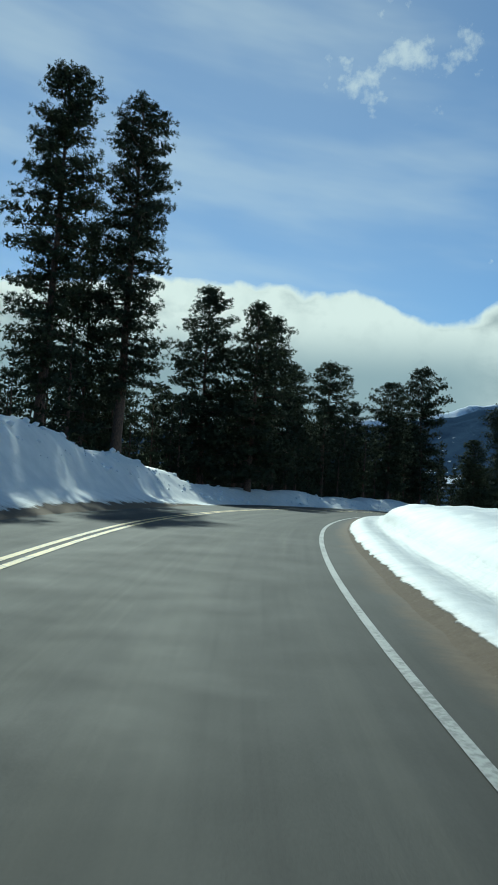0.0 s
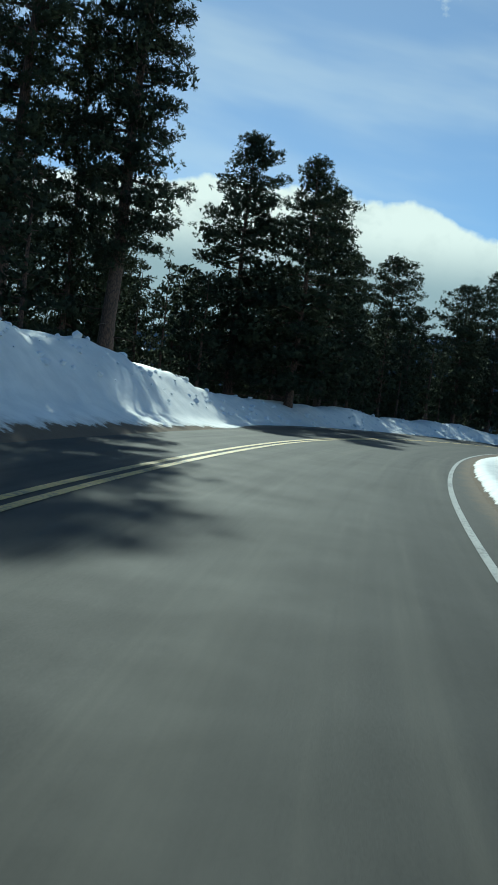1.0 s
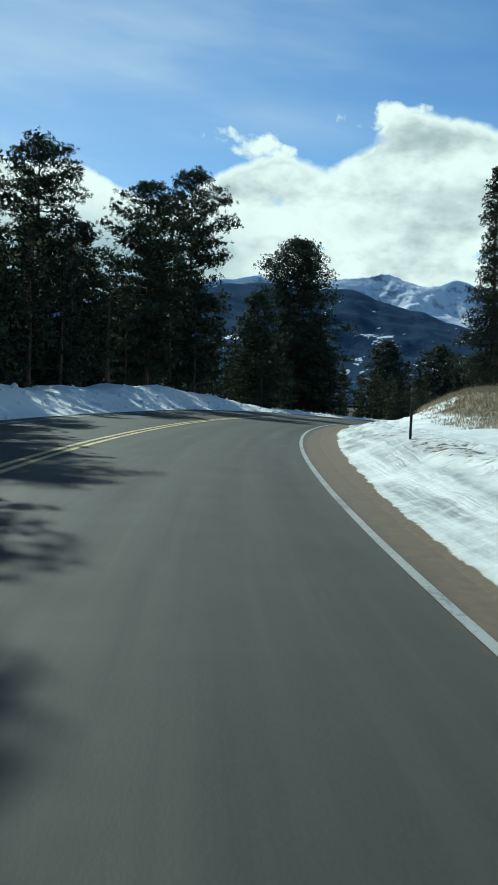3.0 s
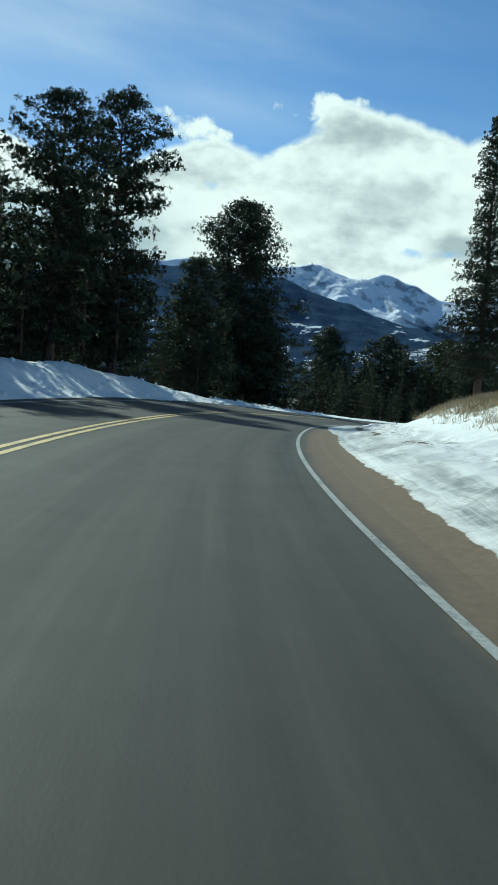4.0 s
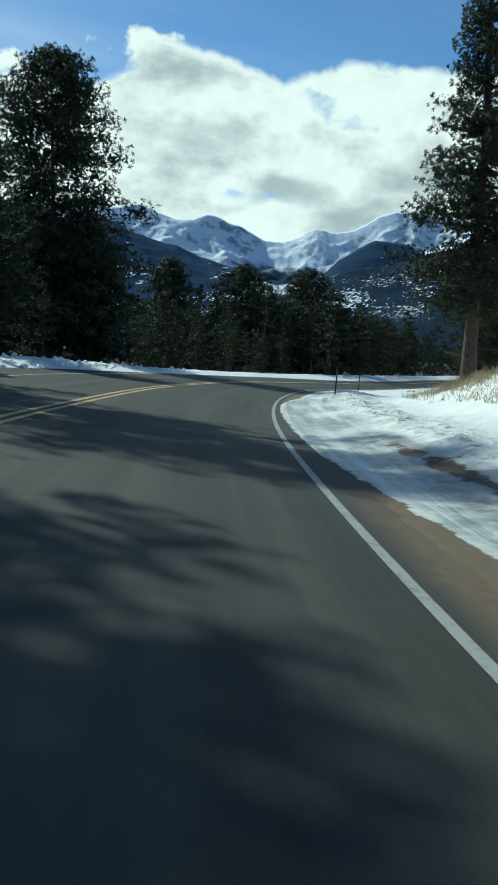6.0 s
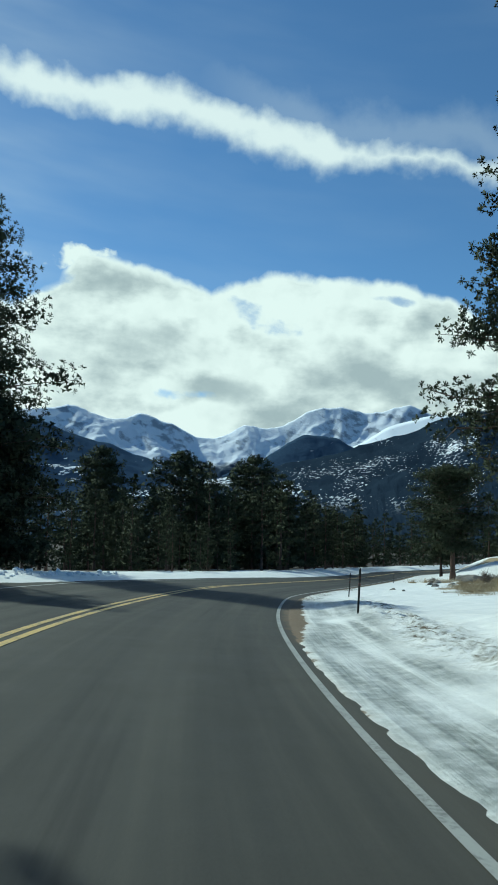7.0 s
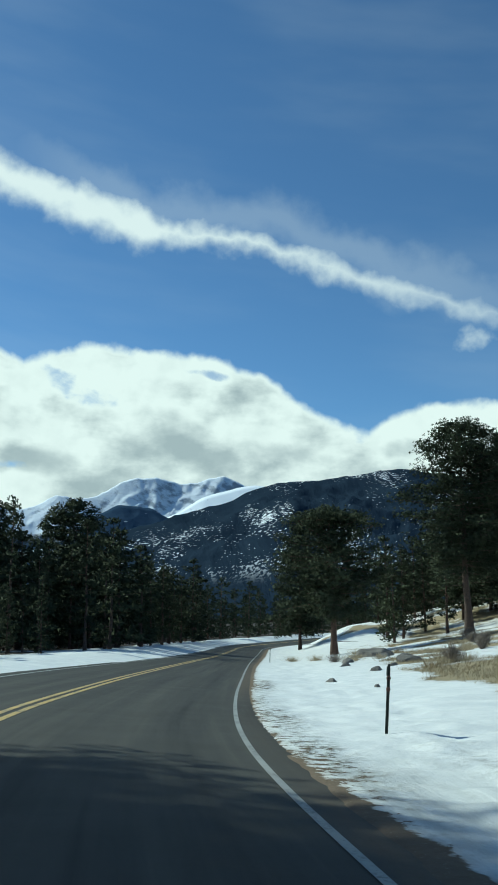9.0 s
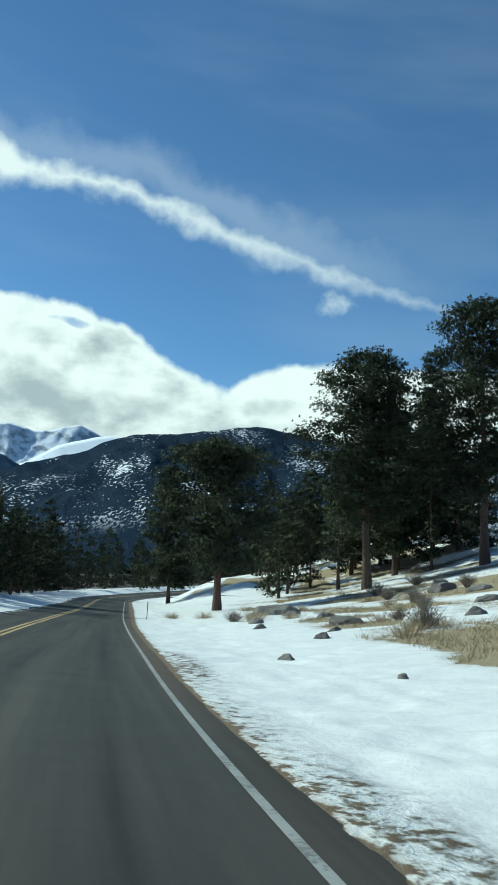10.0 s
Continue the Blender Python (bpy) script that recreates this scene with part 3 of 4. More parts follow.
def build_ground():
    ss = np.concatenate([np.arange(S_LO, -4, 1.5), np.arange(-4, 20, 0.4), np.arange(20, 100, 0.2), np.arange(100, 118, 0.4), np.arange(118, 190, 1.0), np.arange(190, S_HI, 3.0)])
    ll = np.concatenate([-np.geomspace(62, 13, 22), np.arange(-12.5, -10, 0.4), np.arange(-10, -6.1, 0.22), np.arange(-6.0, 1.4, 1.4), np.arange(1.3, 5.6, 0.14), np.arange(5.7, 7, 0.3),
                         np.arange(7.2, 13, 0.6), np.geomspace(13, 60, 26)])
    sg, lg = np.meshgrid(ss, ll, indexing="ij")
    x, y = to_xy(sg, lg)
    z = land_z(sg, lg)
    near = np.stack([x, y, z], -1).reshape(-1, 3)
    f_near = grid_faces(len(ss), len(ll))
    # masks
    n1, n2 = rough2(x, y, 0.55, 11), rough2(x, y, 0.16, 12)
    start = np.interp(sg, [0, 14, 28, 36, 44, 55, 59, 63, 72, 76, 82, 90, 105, 130, 300], [1.8, 1.65, 1.75, 2.1, 2.3, 2.15, 1.75, 1.4, 1.42, 1.85, 1.95, 1.8, 1.98, 1.9, 1.9])
    snow = np.where(lg > 0, ease(lg, start - np.interp(sg, [50, 62], [0.03, 0.25]), start + np.interp(sg, [50, 62], [0.28, 0.5])), 1.35 * ease(-lg + 0.1 * n1 - toe(sg), -0.65, -0.15))
    # rutted, half-melted strip beside the inner edge
    rut = np.exp(-((lg - start - 1.3) / 0.28) ** 2) * (0.35 + 0.3 * n1)
    snow = snow - np.clip(rut, 0, 1) * ((sg > 44) & (sg < 64) & (lg > 0))
    wide = np.interp(sg, [30, 50, 60], [0.8, 0.9, 1.35])
    ice = ease(lg, start + 0.05, start + 0.3) * (1 - ease(lg, start + wide, start + wide + 0.4)) * ease(sg, 27, 33) * (1 - ease(sg, 82, 90))
    ice = np.clip(ice * (0.85 + 0.5 * rough2(sg * 0.12, lg, 8.5, 51) + 0.5 * rough2(sg, lg, 2.2, 52) + 0.3 * n1), 0, 1)
    ice = np.maximum(ice, 0.55 * np.exp(-((lg - 2.5) / 0.4) ** 2) * ease(sg, -4, 4) * (1 - ease(sg, 22, 30)))
    pits = np.exp(-((lg - start - wide - 0.85) / 0.6) ** 2) * ease(sg, 22, 30) * (1 - ease(sg, 82, 92)) * np.clip(0.7 + 0.3 * ease(sg, 60, 66) + 0.5 * n1, 0, 1.15)
    pits = np.maximum(pits, 2.4 * np.exp(-((lg - start - 0.4) / 0.36) ** 2) * ease(sg, 82, 90) * (1 - ease(sg, 104, 116)) * np.clip(0.6 + 0.9 * n1, 0, 1))
    pits = pits * (lg > 0)
    track = np.exp(-((lg - np.interp(sg, [20, 32, 44, 60, 84], [4.6, 3.5, 2.9, 2.6, 2.3])) / 0.45) ** 2) * ease(sg, 22, 28) * (1 - ease(sg, 52, 60))
    snow = snow - track * (0.34 + 0.3 * n1)
    straw = straw_share(sg, lg, n1, n2)
    snow = snow - straw
    kn = ease(lg + 1.2 * n1, 4.9, 7.2) * ease(sg + 5 * n2, 38, 50) * (1 - ease(sg + 6 * n2 + 0.4 * lg, 70, 80))
    snow = snow - kn * 0.85
    under = ease(-lg, 10.5, 14.0)
    snow = snow - under * np.clip(1.1 + 0.5 * n1, 0, 1.35)
    grass = np.clip(np.maximum(kn, straw * 1.6), 0, 1)
    litter = np.maximum(under, ease(lg, 28, 45) * 0.5)
    # far sheet out to the horizon
    gx = np.concatenate([-np.geomspace(4800, 60, 26), np.linspace(-50, 250, 25), np.geomspace(262, 4800, 26)])
    gy = np.concatenate([-np.geomspace(4800, 60, 22), np.linspace(-50, 420, 39), np.geomspace(435, 4800, 26)])
    fx, fy = np.meshgrid(gx, gy, indexing="ij")
    fz = -14.0 + 1.5 * rough2(fx, fy, 0.02, 21)
    far = np.stack([fx, fy, fz], -1).reshape(-1, 3)
    f_far = grid_faces(len(gx), len(gy), len(near))[:, ::-1]
    me = mesh_from("ground", np.concatenate([near, far]), np.concatenate([f_near[:, ::-1], f_far]), LAND, True)
    n_far = len(far)
    at = me.attributes.new("lane", "FLOAT_VECTOR", "POINT")
    at.data.foreach_set("vector", np.concatenate([np.stack([lg, sg, lg * 0], -1).reshape(-1, 3), np.zeros((n_far, 3))]).astype(np.float32).ravel())
    for nm, val, rest in (("snow", snow, 0.05), ("grass", grass, 0.0), ("litter", litter, 1.0), ("ice", ice, 0.0), ("pits", pits, 0.0)):
        at = me.attributes.new(nm, "FLOAT", "POINT")
        at.data.foreach_set("value", np.concatenate([val.ravel(), np.full(n_far, rest)]).astype(np.float32))
    return tagged(new("ground", me), "ploughed snow, dirt and dry grass along a mountain road", "ground", kind="structure")


def build_road():
    ss = np.concatenate([np.arange(S_LO, 130, 0.6), np.arange(130, S_HI, 2.0)])
    sg, kg = np.meshgrid(ss, np.linspace(0, 1, 13), indexing="ij")
    lg = -toe(sg) - 0.25 + (road_r(sg) + toe(sg) + 0.25) * kg
    edge = np.zeros_like(lg)
    edge[:, 0], edge[:, -1] = 0.06 * rough2(ss, ss * 0, 2.6, 31), 0.035 * rough2(ss, ss * 0, 3.1, 32)
    lg = lg + edge
    x, y = to_xy(sg, lg)
    z = road_z(sg, lg)
    top_v = np.stack([x, y, z], -1)
    low_a = top_v[:, :1] - np.array([0, 0, 0.09])
    low_b = top_v[:, -1:] - np.array([0, 0, 0.09])
    v = np.concatenate([low_a, top_v, low_b], 1)
    me = mesh_from("road", v.reshape(-1, 3), grid_faces(len(ss), v.shape[1])[:, ::-1], ASPHALT)
    at = me.attributes.new("lane", "FLOAT_VECTOR", "POINT")
    full = np.concatenate([lg[:, :1], lg, lg[:, -1:]], 1)
    along = np.repeat(ss[:, None], v.shape[1], 1)
    at.data.foreach_set("vector", np.stack([full, along, along * 0], -1).astype(np.float32).ravel())
    return tagged(new("road", me), "worn grey asphalt road bending to the right", "road", kind="structure")


def edge_at(s):
    return glide([(0, 1.17), (12, 1.17), (18, 1.27), (24, 1.43), (30, 1.53), (36, 1.55), (42, 1.48), (48, 1.38), (54, 1.33), (60, 1.34), (66, 1.37), (74, 1.42), (82, 1.44), (88, 1.48), (94, 1.58), (104, 1.64), (112, 1.62), (120, 1.53), (130, 1.37), (140, 1.25)], s)


def yellow_at(s):
    return glide([(0, -2.55), (12, -2.59), (24, -2.63), (36, -2.63), (48, -2.57), (60, -2.43), (66, -2.3), (74, -2.12), (82, -1.97), (94, -2.03), (104, -2.08), (112, -2.05), (120, -1.95), (130, -1.8), (140, -1.68)], s)


def build_stripe(name, middle, width, mat, label):
    ss = np.concatenate([np.arange(S_LO, 130, 0.5), np.arange(130, S_HI, 2.0)])
    mid_l = middle(ss)
    v = []
    for k in (-0.5, 0.5):
        x, y = to_xy(ss, mid_l + k * width)
        v.append(np.stack([x, y, road_z(ss, mid_l + k * width) + 0.006], -1))
    v = np.stack(v, 1)
    me = mesh_from(name, v.reshape(-1, 3), grid_faces(len(ss), 2)[:, ::-1], mat)
    return tagged(new(name, me), label, "road marking", "road markings", "structure")


build_ground()
build_road()
build_stripe("edge_line", edge_at, 0.08, WHITE, "worn white edge line painted on asphalt")
build_stripe("edge_line", lambda s: np.maximum(yellow_at(s) - 3.3, 0.2 - toe(s)), 0.11, WHITE, "worn white edge line by the snow bank")
build_stripe("center_line", lambda s: yellow_at(s) - 0.11, 0.11, YELLOW, "one of two worn yellow centre lines")
build_stripe("center_line", lambda s: yellow_at(s) + 0.11, 0.11, YELLOW, "one of two worn yellow centre lines")


# ---- mountains ----
def crag(x, y, scale, octaves, seed):
    """Sharp-crested noise: sum of folded waves, 0 to 1."""
    out, total = 0.0, 0.0
    for k in range(octaves):
        g = 0.55 ** k
        out = out + g * (1 - np.minimum(1, np.abs(rough2(x, y, scale * 2.1 ** k, seed + k * 1.3)) * 1.6))
        total += g
    return out / total


def build_range(name, near_r, far_r, skyline, mat, label, seed, az_lo=-35, az_hi=100, ragged=0.25, ribs=0.4, scale=0.006, step=0.12, rows=80):
    """A heightfield round the valley: crest heights are in degrees over the road, cut by gullies."""
    az_v = np.radians(np.arange(az_lo, az_hi, step))
    ag, rg = np.meshgrid(az_v, np.linspace(0, 1, rows), indexing="ij")
    r = near_r + (far_r - near_r) * rg
    x, y = r * np.sin(ag) + 28, r * np.cos(ag) + 84
    # the crest's shape wanders sideways on its way down
    deg = np.degrees(ag) + 7.0 * (1 - rg) * rough2(x, y, 0.0028, seed) + 2.5 * (1 - rg) * rough2(x, y, 0.008, seed + 3)
    crest = glide(skyline, deg)
    jag = sum((0.64 - np.abs(np.sin(deg * f * 0.5 + seed * f))) * 1.6 / f for f in (1.3, 2.9, 5.7, 11.0)) * ragged
    crest = np.maximum(crest + jag, 0.3)
    h_top = np.tan(np.radians(crest)) * far_r
    cut = (crag(x, y, scale, 5, seed + 5) - 0.62) * ribs
    z = h_top * rg ** 1.05 * (1 + cut * (1 - rg ** 5)) - 10 * (1 - rg)
    back = np.stack([x[:, -1] * 1.06, y[:, -1] * 1.06, z[:, -1] * 0.2], -1)[:, None]
    v = np.concatenate([np.stack([x, y, z], -1), back], 1)
    me = mesh_from(name, v.reshape(-1, 3), grid_faces(len(az_v), v.shape[1]), mat, True)
    return tagged(new(name, me), label, "mountain", kind="structure")


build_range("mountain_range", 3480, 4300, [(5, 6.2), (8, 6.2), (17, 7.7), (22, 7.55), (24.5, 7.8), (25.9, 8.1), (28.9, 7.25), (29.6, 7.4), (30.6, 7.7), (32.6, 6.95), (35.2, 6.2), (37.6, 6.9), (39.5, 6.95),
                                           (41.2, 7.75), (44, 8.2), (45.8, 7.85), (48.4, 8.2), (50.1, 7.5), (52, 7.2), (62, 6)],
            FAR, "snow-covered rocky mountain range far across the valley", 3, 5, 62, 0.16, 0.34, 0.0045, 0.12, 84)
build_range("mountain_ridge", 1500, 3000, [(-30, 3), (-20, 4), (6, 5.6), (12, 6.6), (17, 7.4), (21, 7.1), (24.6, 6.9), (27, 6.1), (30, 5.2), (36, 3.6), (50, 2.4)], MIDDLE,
            "dark forested mountain ridge tinted with haze blue", 5, -30, 50, 0.15, 0.22, 0.007, 0.25, 60)
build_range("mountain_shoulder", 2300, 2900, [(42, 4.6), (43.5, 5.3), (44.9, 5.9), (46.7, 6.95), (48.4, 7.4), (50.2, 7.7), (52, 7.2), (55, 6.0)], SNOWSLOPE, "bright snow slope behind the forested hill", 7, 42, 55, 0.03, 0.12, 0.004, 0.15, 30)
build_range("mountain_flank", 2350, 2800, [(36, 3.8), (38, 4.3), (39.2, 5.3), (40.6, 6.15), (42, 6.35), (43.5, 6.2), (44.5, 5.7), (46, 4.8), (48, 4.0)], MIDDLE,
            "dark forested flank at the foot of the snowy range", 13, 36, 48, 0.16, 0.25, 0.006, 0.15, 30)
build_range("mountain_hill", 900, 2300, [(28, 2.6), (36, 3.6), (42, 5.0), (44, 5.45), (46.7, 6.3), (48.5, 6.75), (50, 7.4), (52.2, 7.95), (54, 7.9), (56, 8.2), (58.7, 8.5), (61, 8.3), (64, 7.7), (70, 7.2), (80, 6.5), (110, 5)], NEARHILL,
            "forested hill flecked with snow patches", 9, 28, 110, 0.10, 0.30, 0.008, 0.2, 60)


# ---- pines ----
def tube(points, radii, sides):
    """Rings round a polyline, as vertices and quads."""
    pts = np.asarray(points, float)
    v, f = [], []
    for i, (p, r) in enumerate(zip(pts, radii)):
        d = pts[min(i + 1, len(pts) - 1)] - pts[max(i - 1, 0)]
        d = d / (np.linalg.norm(d) + 1e-9)
        u = np.cross(d, [0.31, 0.17, 0.93] if abs(d[2]) < 0.9 else [1, 0, 0])
        u /= np.linalg.norm(u) + 1e-9
        q = np.cross(d, u)
        for k in range(sides):
            a = 2 * math.pi * k / sides
            v.append(p + r * (math.cos(a) * u + math.sin(a) * q))
    for i in range(len(pts) - 1):
        for k in range(sides):
            a, b = i * sides + k, i * sides + (k + 1) % sides
            f.append((a, b, b + sides, a + sides))
    return v, f


def pine(seed, h, r, bare, limbs, tufts, blades, size, profile, width=0.02, thick=0.0145, fine=True, heart=(32, 0.17)):
    """A pine h high: trunk with limbs and twigs, and a crown of needle tufts on the twigs. bare: share of the trunk
    below the crown; profile: (height in the crown, share of the radius r) rows of its outline."""
    rnd = np.random.RandomState(seed)
    v, f = [], []

    def add(pts, radii, sides):
        a, b = tube(pts, radii, sides)
        f.extend(tuple(i + len(v) for i in q) for q in b)
        v.extend(a)

    zs = np.linspace(-0.25, h * 0.985, 9)
    sway = np.cumsum(rnd.normal(0, 0.05, (9, 2)), 0) * h / 14
    trunk = np.stack([sway[:, 0], sway[:, 1], zs], -1)
    trunk[0, :2] = trunk[1, :2] * 0.5
    rad = h * thick * (1 - zs / h * 0.92).clip(0.06, 1.1)
    rad[0] *= 1.35
    add(trunk, rad, 9)
    centers, outs, hearts = [], [], []
    pq, pw = np.array(profile, float).T
    lobes = rnd.uniform(0, 6.28, 4)
    for i in range(limbs):
        q = min(0.995, (i + rnd.rand() * 1.6) / limbs)
        fz = bare + (1 - bare) * q
        p0 = np.array([np.interp(fz * h, zs, trunk[:, k]) for k in range(3)])
        az_l = i * 2.4 + rnd.normal(0, 0.35)
        lobe = 0.9 + 0.13 * math.sin(2 * az_l + lobes[0] + 5 * q) + 0.11 * math.sin(3 * az_l + lobes[1] - 9 * q) + 0.1 * math.sin(17 * q + lobes[2])
        length = r * np.interp(q, pq, pw) * lobe * rnd.uniform(0.72, 1.02)
        pad = (0.13 * r + 0.14 * length) * rnd.uniform(0.8, 1.2)
        up = rnd.uniform(-0.1, 0.2) + 0.5 * q ** 2 - 0.25 * (1 - q)
        up = min(up, (h - 0.5 * pad - p0[2]) / length)
        d = np.array([math.cos(az_l), math.sin(az_l), up])
        n = 5 if fine else 3
        ks = np.linspace(0, 1, n)
        reach = max(0.2, length - 0.7 * pad)
        pts = p0 + ks[:, None] * d * reach
        pts[:, 2] += reach * 0.14 * (ks ** 2) * rnd.uniform(-0.3, 0.8)
        pts[1:, :2] += rnd.normal(0, 0.04 * length, (n - 1, 2))
        lr = max(0.012, min(0.07, h * thick * 0.26)) * (0.4 + length / r * 0.7)
        add(pts, lr * (1 - 0.8 * ks), 4 if fine else 3)
        # foliage pads: one at the limb's end, on long limbs others further in
        for a in [1.0] + [0.62] * int(length > 0.35 * r) + [0.34] * int(length > 0.6 * r):
            c = np.array([np.interp(a, ks, pts[:, k]) for k in range(3)])
            m = max(2, int(tufts * rnd.uniform(0.7, 1.3) * (1.0 if a == 1.0 else 0.8)))
            at = rnd.normal(0, 1, (m, 3))
            at *= (rnd.rand(m, 1) ** 0.3) / np.linalg.norm(at, axis=1, keepdims=True)
            at = c + at * pad * np.array([1, 1, 0.5]) + np.array([0, 0, 0.12 * pad])
            hearts.append((*c, pad))
            if fine:
                for tip in at[::8]:
                    add([c, tip], [lr * 0.25, lr * 0.08], 3)
            centers.extend(at)
            out_w = at - c
            outs.extend(out_w / (np.linalg.norm(out_w, axis=1, keepdims=True) + 1e-6))
    for i in range(6):                                 # dead snags below the crown
        fz = rnd.uniform(0.25, 0.98) * bare
        p0 = np.array([np.interp(fz * h, zs, trunk[:, k]) for k in range(3)])
        a_s = rnd.uniform(0, 6.28)
        ln = rnd.uniform(0.15, 0.5) * r
        add([p0, p0 + np.array([math.cos(a_s) * ln * 0.5, math.sin(a_s) * ln * 0.5, -0.02]), p0 + np.array([math.cos(a_s) * ln, math.sin(a_s) * ln, rnd.uniform(-0.2, 0.2)])],
            [0.025, 0.018, 0.006], 4)
    trunk_me = mesh_from("trunk", v, f, BARK, True)
    c, out = np.array(centers), np.array(outs)
    n = len(c)
    d = rnd.normal(0, 1, (n, blades, 3))
    d /= np.linalg.norm(d, axis=2, keepdims=True)
    d += out[:, None] * 0.45 + np.array([0, 0, 0.3])
    d /= np.linalg.norm(d, axis=2, keepdims=True)
    ln = size * rnd.uniform(0.7, 1.1, (n, blades, 1)) * rnd.uniform(0.75, 1.2, (n, 1, 1))
    side = np.cross(d, rnd.normal(0, 1, (n, blades, 3)))
    side /= np.linalg.norm(side, axis=2, keepdims=True) + 1e-9
    low = c[:, None] + d * ln * 0.12
    tip = c[:, None] + d * ln
    # two of three bunches taper inwards, which rounds the tuft
    flip = (np.arange(blades) % 3 != 0)[None, :, None]
    broad_end, fine_end = np.where(flip, tip, low), np.where(flip, low, tip)
    tri = np.stack([broad_end + side * width, fine_end, broad_end - side * width], 2)
    # soft tufts: the needles shade as a rounded clump, each facing out of its pad
    nrm = out[:, None] * 0.8 + d * 0.6 + np.array([0, 0, 0.2])
    nrm /= np.linalg.norm(nrm, axis=2, keepdims=True)
    turned = (np.cross(tri[:, :, 1] - tri[:, :, 0], tri[:, :, 2] - tri[:, :, 0]) * nrm).sum(2) < 0
    tri[turned] = tri[turned][:, ::-1]
    tri, nrm = tri.reshape(-1, 3), np.repeat(nrm.reshape(-1, 3), 3, 0)
    # the dense heart of each pad: bunched needles pointing every way
    hc = np.array(hearts)
    k = heart[0] if fine else 11
    hd = rnd.normal(0, 1, (len(hc), k, 3))
    hd /= np.linalg.norm(hd, axis=2, keepdims=True)
    hs = np.cross(hd, rnd.normal(0, 1, (len(hc), k, 3)))
    hs /= np.linalg.norm(hs, axis=2, keepdims=True) + 1e-9
    hp = hc[:, None, 3:]
    deep = rnd.uniform(0.1, 0.78, (len(hc), k, 1))
    mid_p = hc[:, None, :3] + hd * deep * hp * np.array([1, 1, 0.5]) + np.array([0, 0, 0.1]) * hp
    hq = np.cross(hd, hs)
    bunch = heart[1] if fine else 0.28
    spin = [(math.cos(a), math.sin(a)) for a in (0.0, 2.1, 4.2)]
    heart = np.stack([mid_p + hp * bunch * (hs * a + (hq + hd) * 0.6 * b) for a, b in spin], 2).reshape(-1, 3)
    tri, nrm = np.concatenate([tri, heart]), np.concatenate([nrm, np.repeat(hd.reshape(-1, 3), 3, 0)])
    crown_me = mesh_from("crown", tri, np.arange(len(tri)).reshape(-1, 3), NEEDLE, True)
    crown_me.normals_split_custom_set_from_vertices(nrm)
    return trunk_me, crown_me


def tree_thing(meshes, label):
    root = tagged(new("pine_tree"), label, "tree", "roadside pines")
    part("trunk", meshes[0], root, "brown scaly bark trunk with limbs")
    part("crown", meshes[1], root, "dark green needle crown")
    return root


# one grown pine per look, then copies
COLUMN = [(0, 0.4), (0.12, 0.75), (0.45, 1.0), (0.75, 0.85), (0.92, 0.6), (1, 0.2)]
CONE = [(0, 0.8), (0.2, 1.0), (0.45, 0.85), (0.7, 0.62), (0.88, 0.4), (1, 0.12)]
TOPPED = [(0, 0.45), (0.22, 0.8), (0.5, 1.0), (0.75, 0.85), (0.92, 0.55), (1, 0.2)]
DOMED = [(0, 0.95), (0.3, 1.0), (0.55, 0.84), (0.75, 0.6), (0.9, 0.36), (1, 0.12)]
FLAT = [(0, 0.6), (0.3, 1.0), (0.6, 0.97), (0.85, 0.74), (0.95, 0.55), (1, 0.3)]
SKIRTED = [(0, 0.85), (0.25, 1.0), (0.45, 0.85), (0.56, 0.6), (0.68, 0.8), (0.82, 0.66), (0.94, 0.4), (1, 0.15)]
LOW_ARMS = [(0, 0.7), (0.08, 1.0), (0.3, 0.97), (0.4, 0.75), (0.48, 0.44), (0.65, 0.4), (0.88, 0.28), (1, 0.1)]
FULL = [(0, 0.8), (0.25, 1.0), (0.5, 0.95), (0.75, 0.85), (0.9, 0.6), (1, 0.2)]
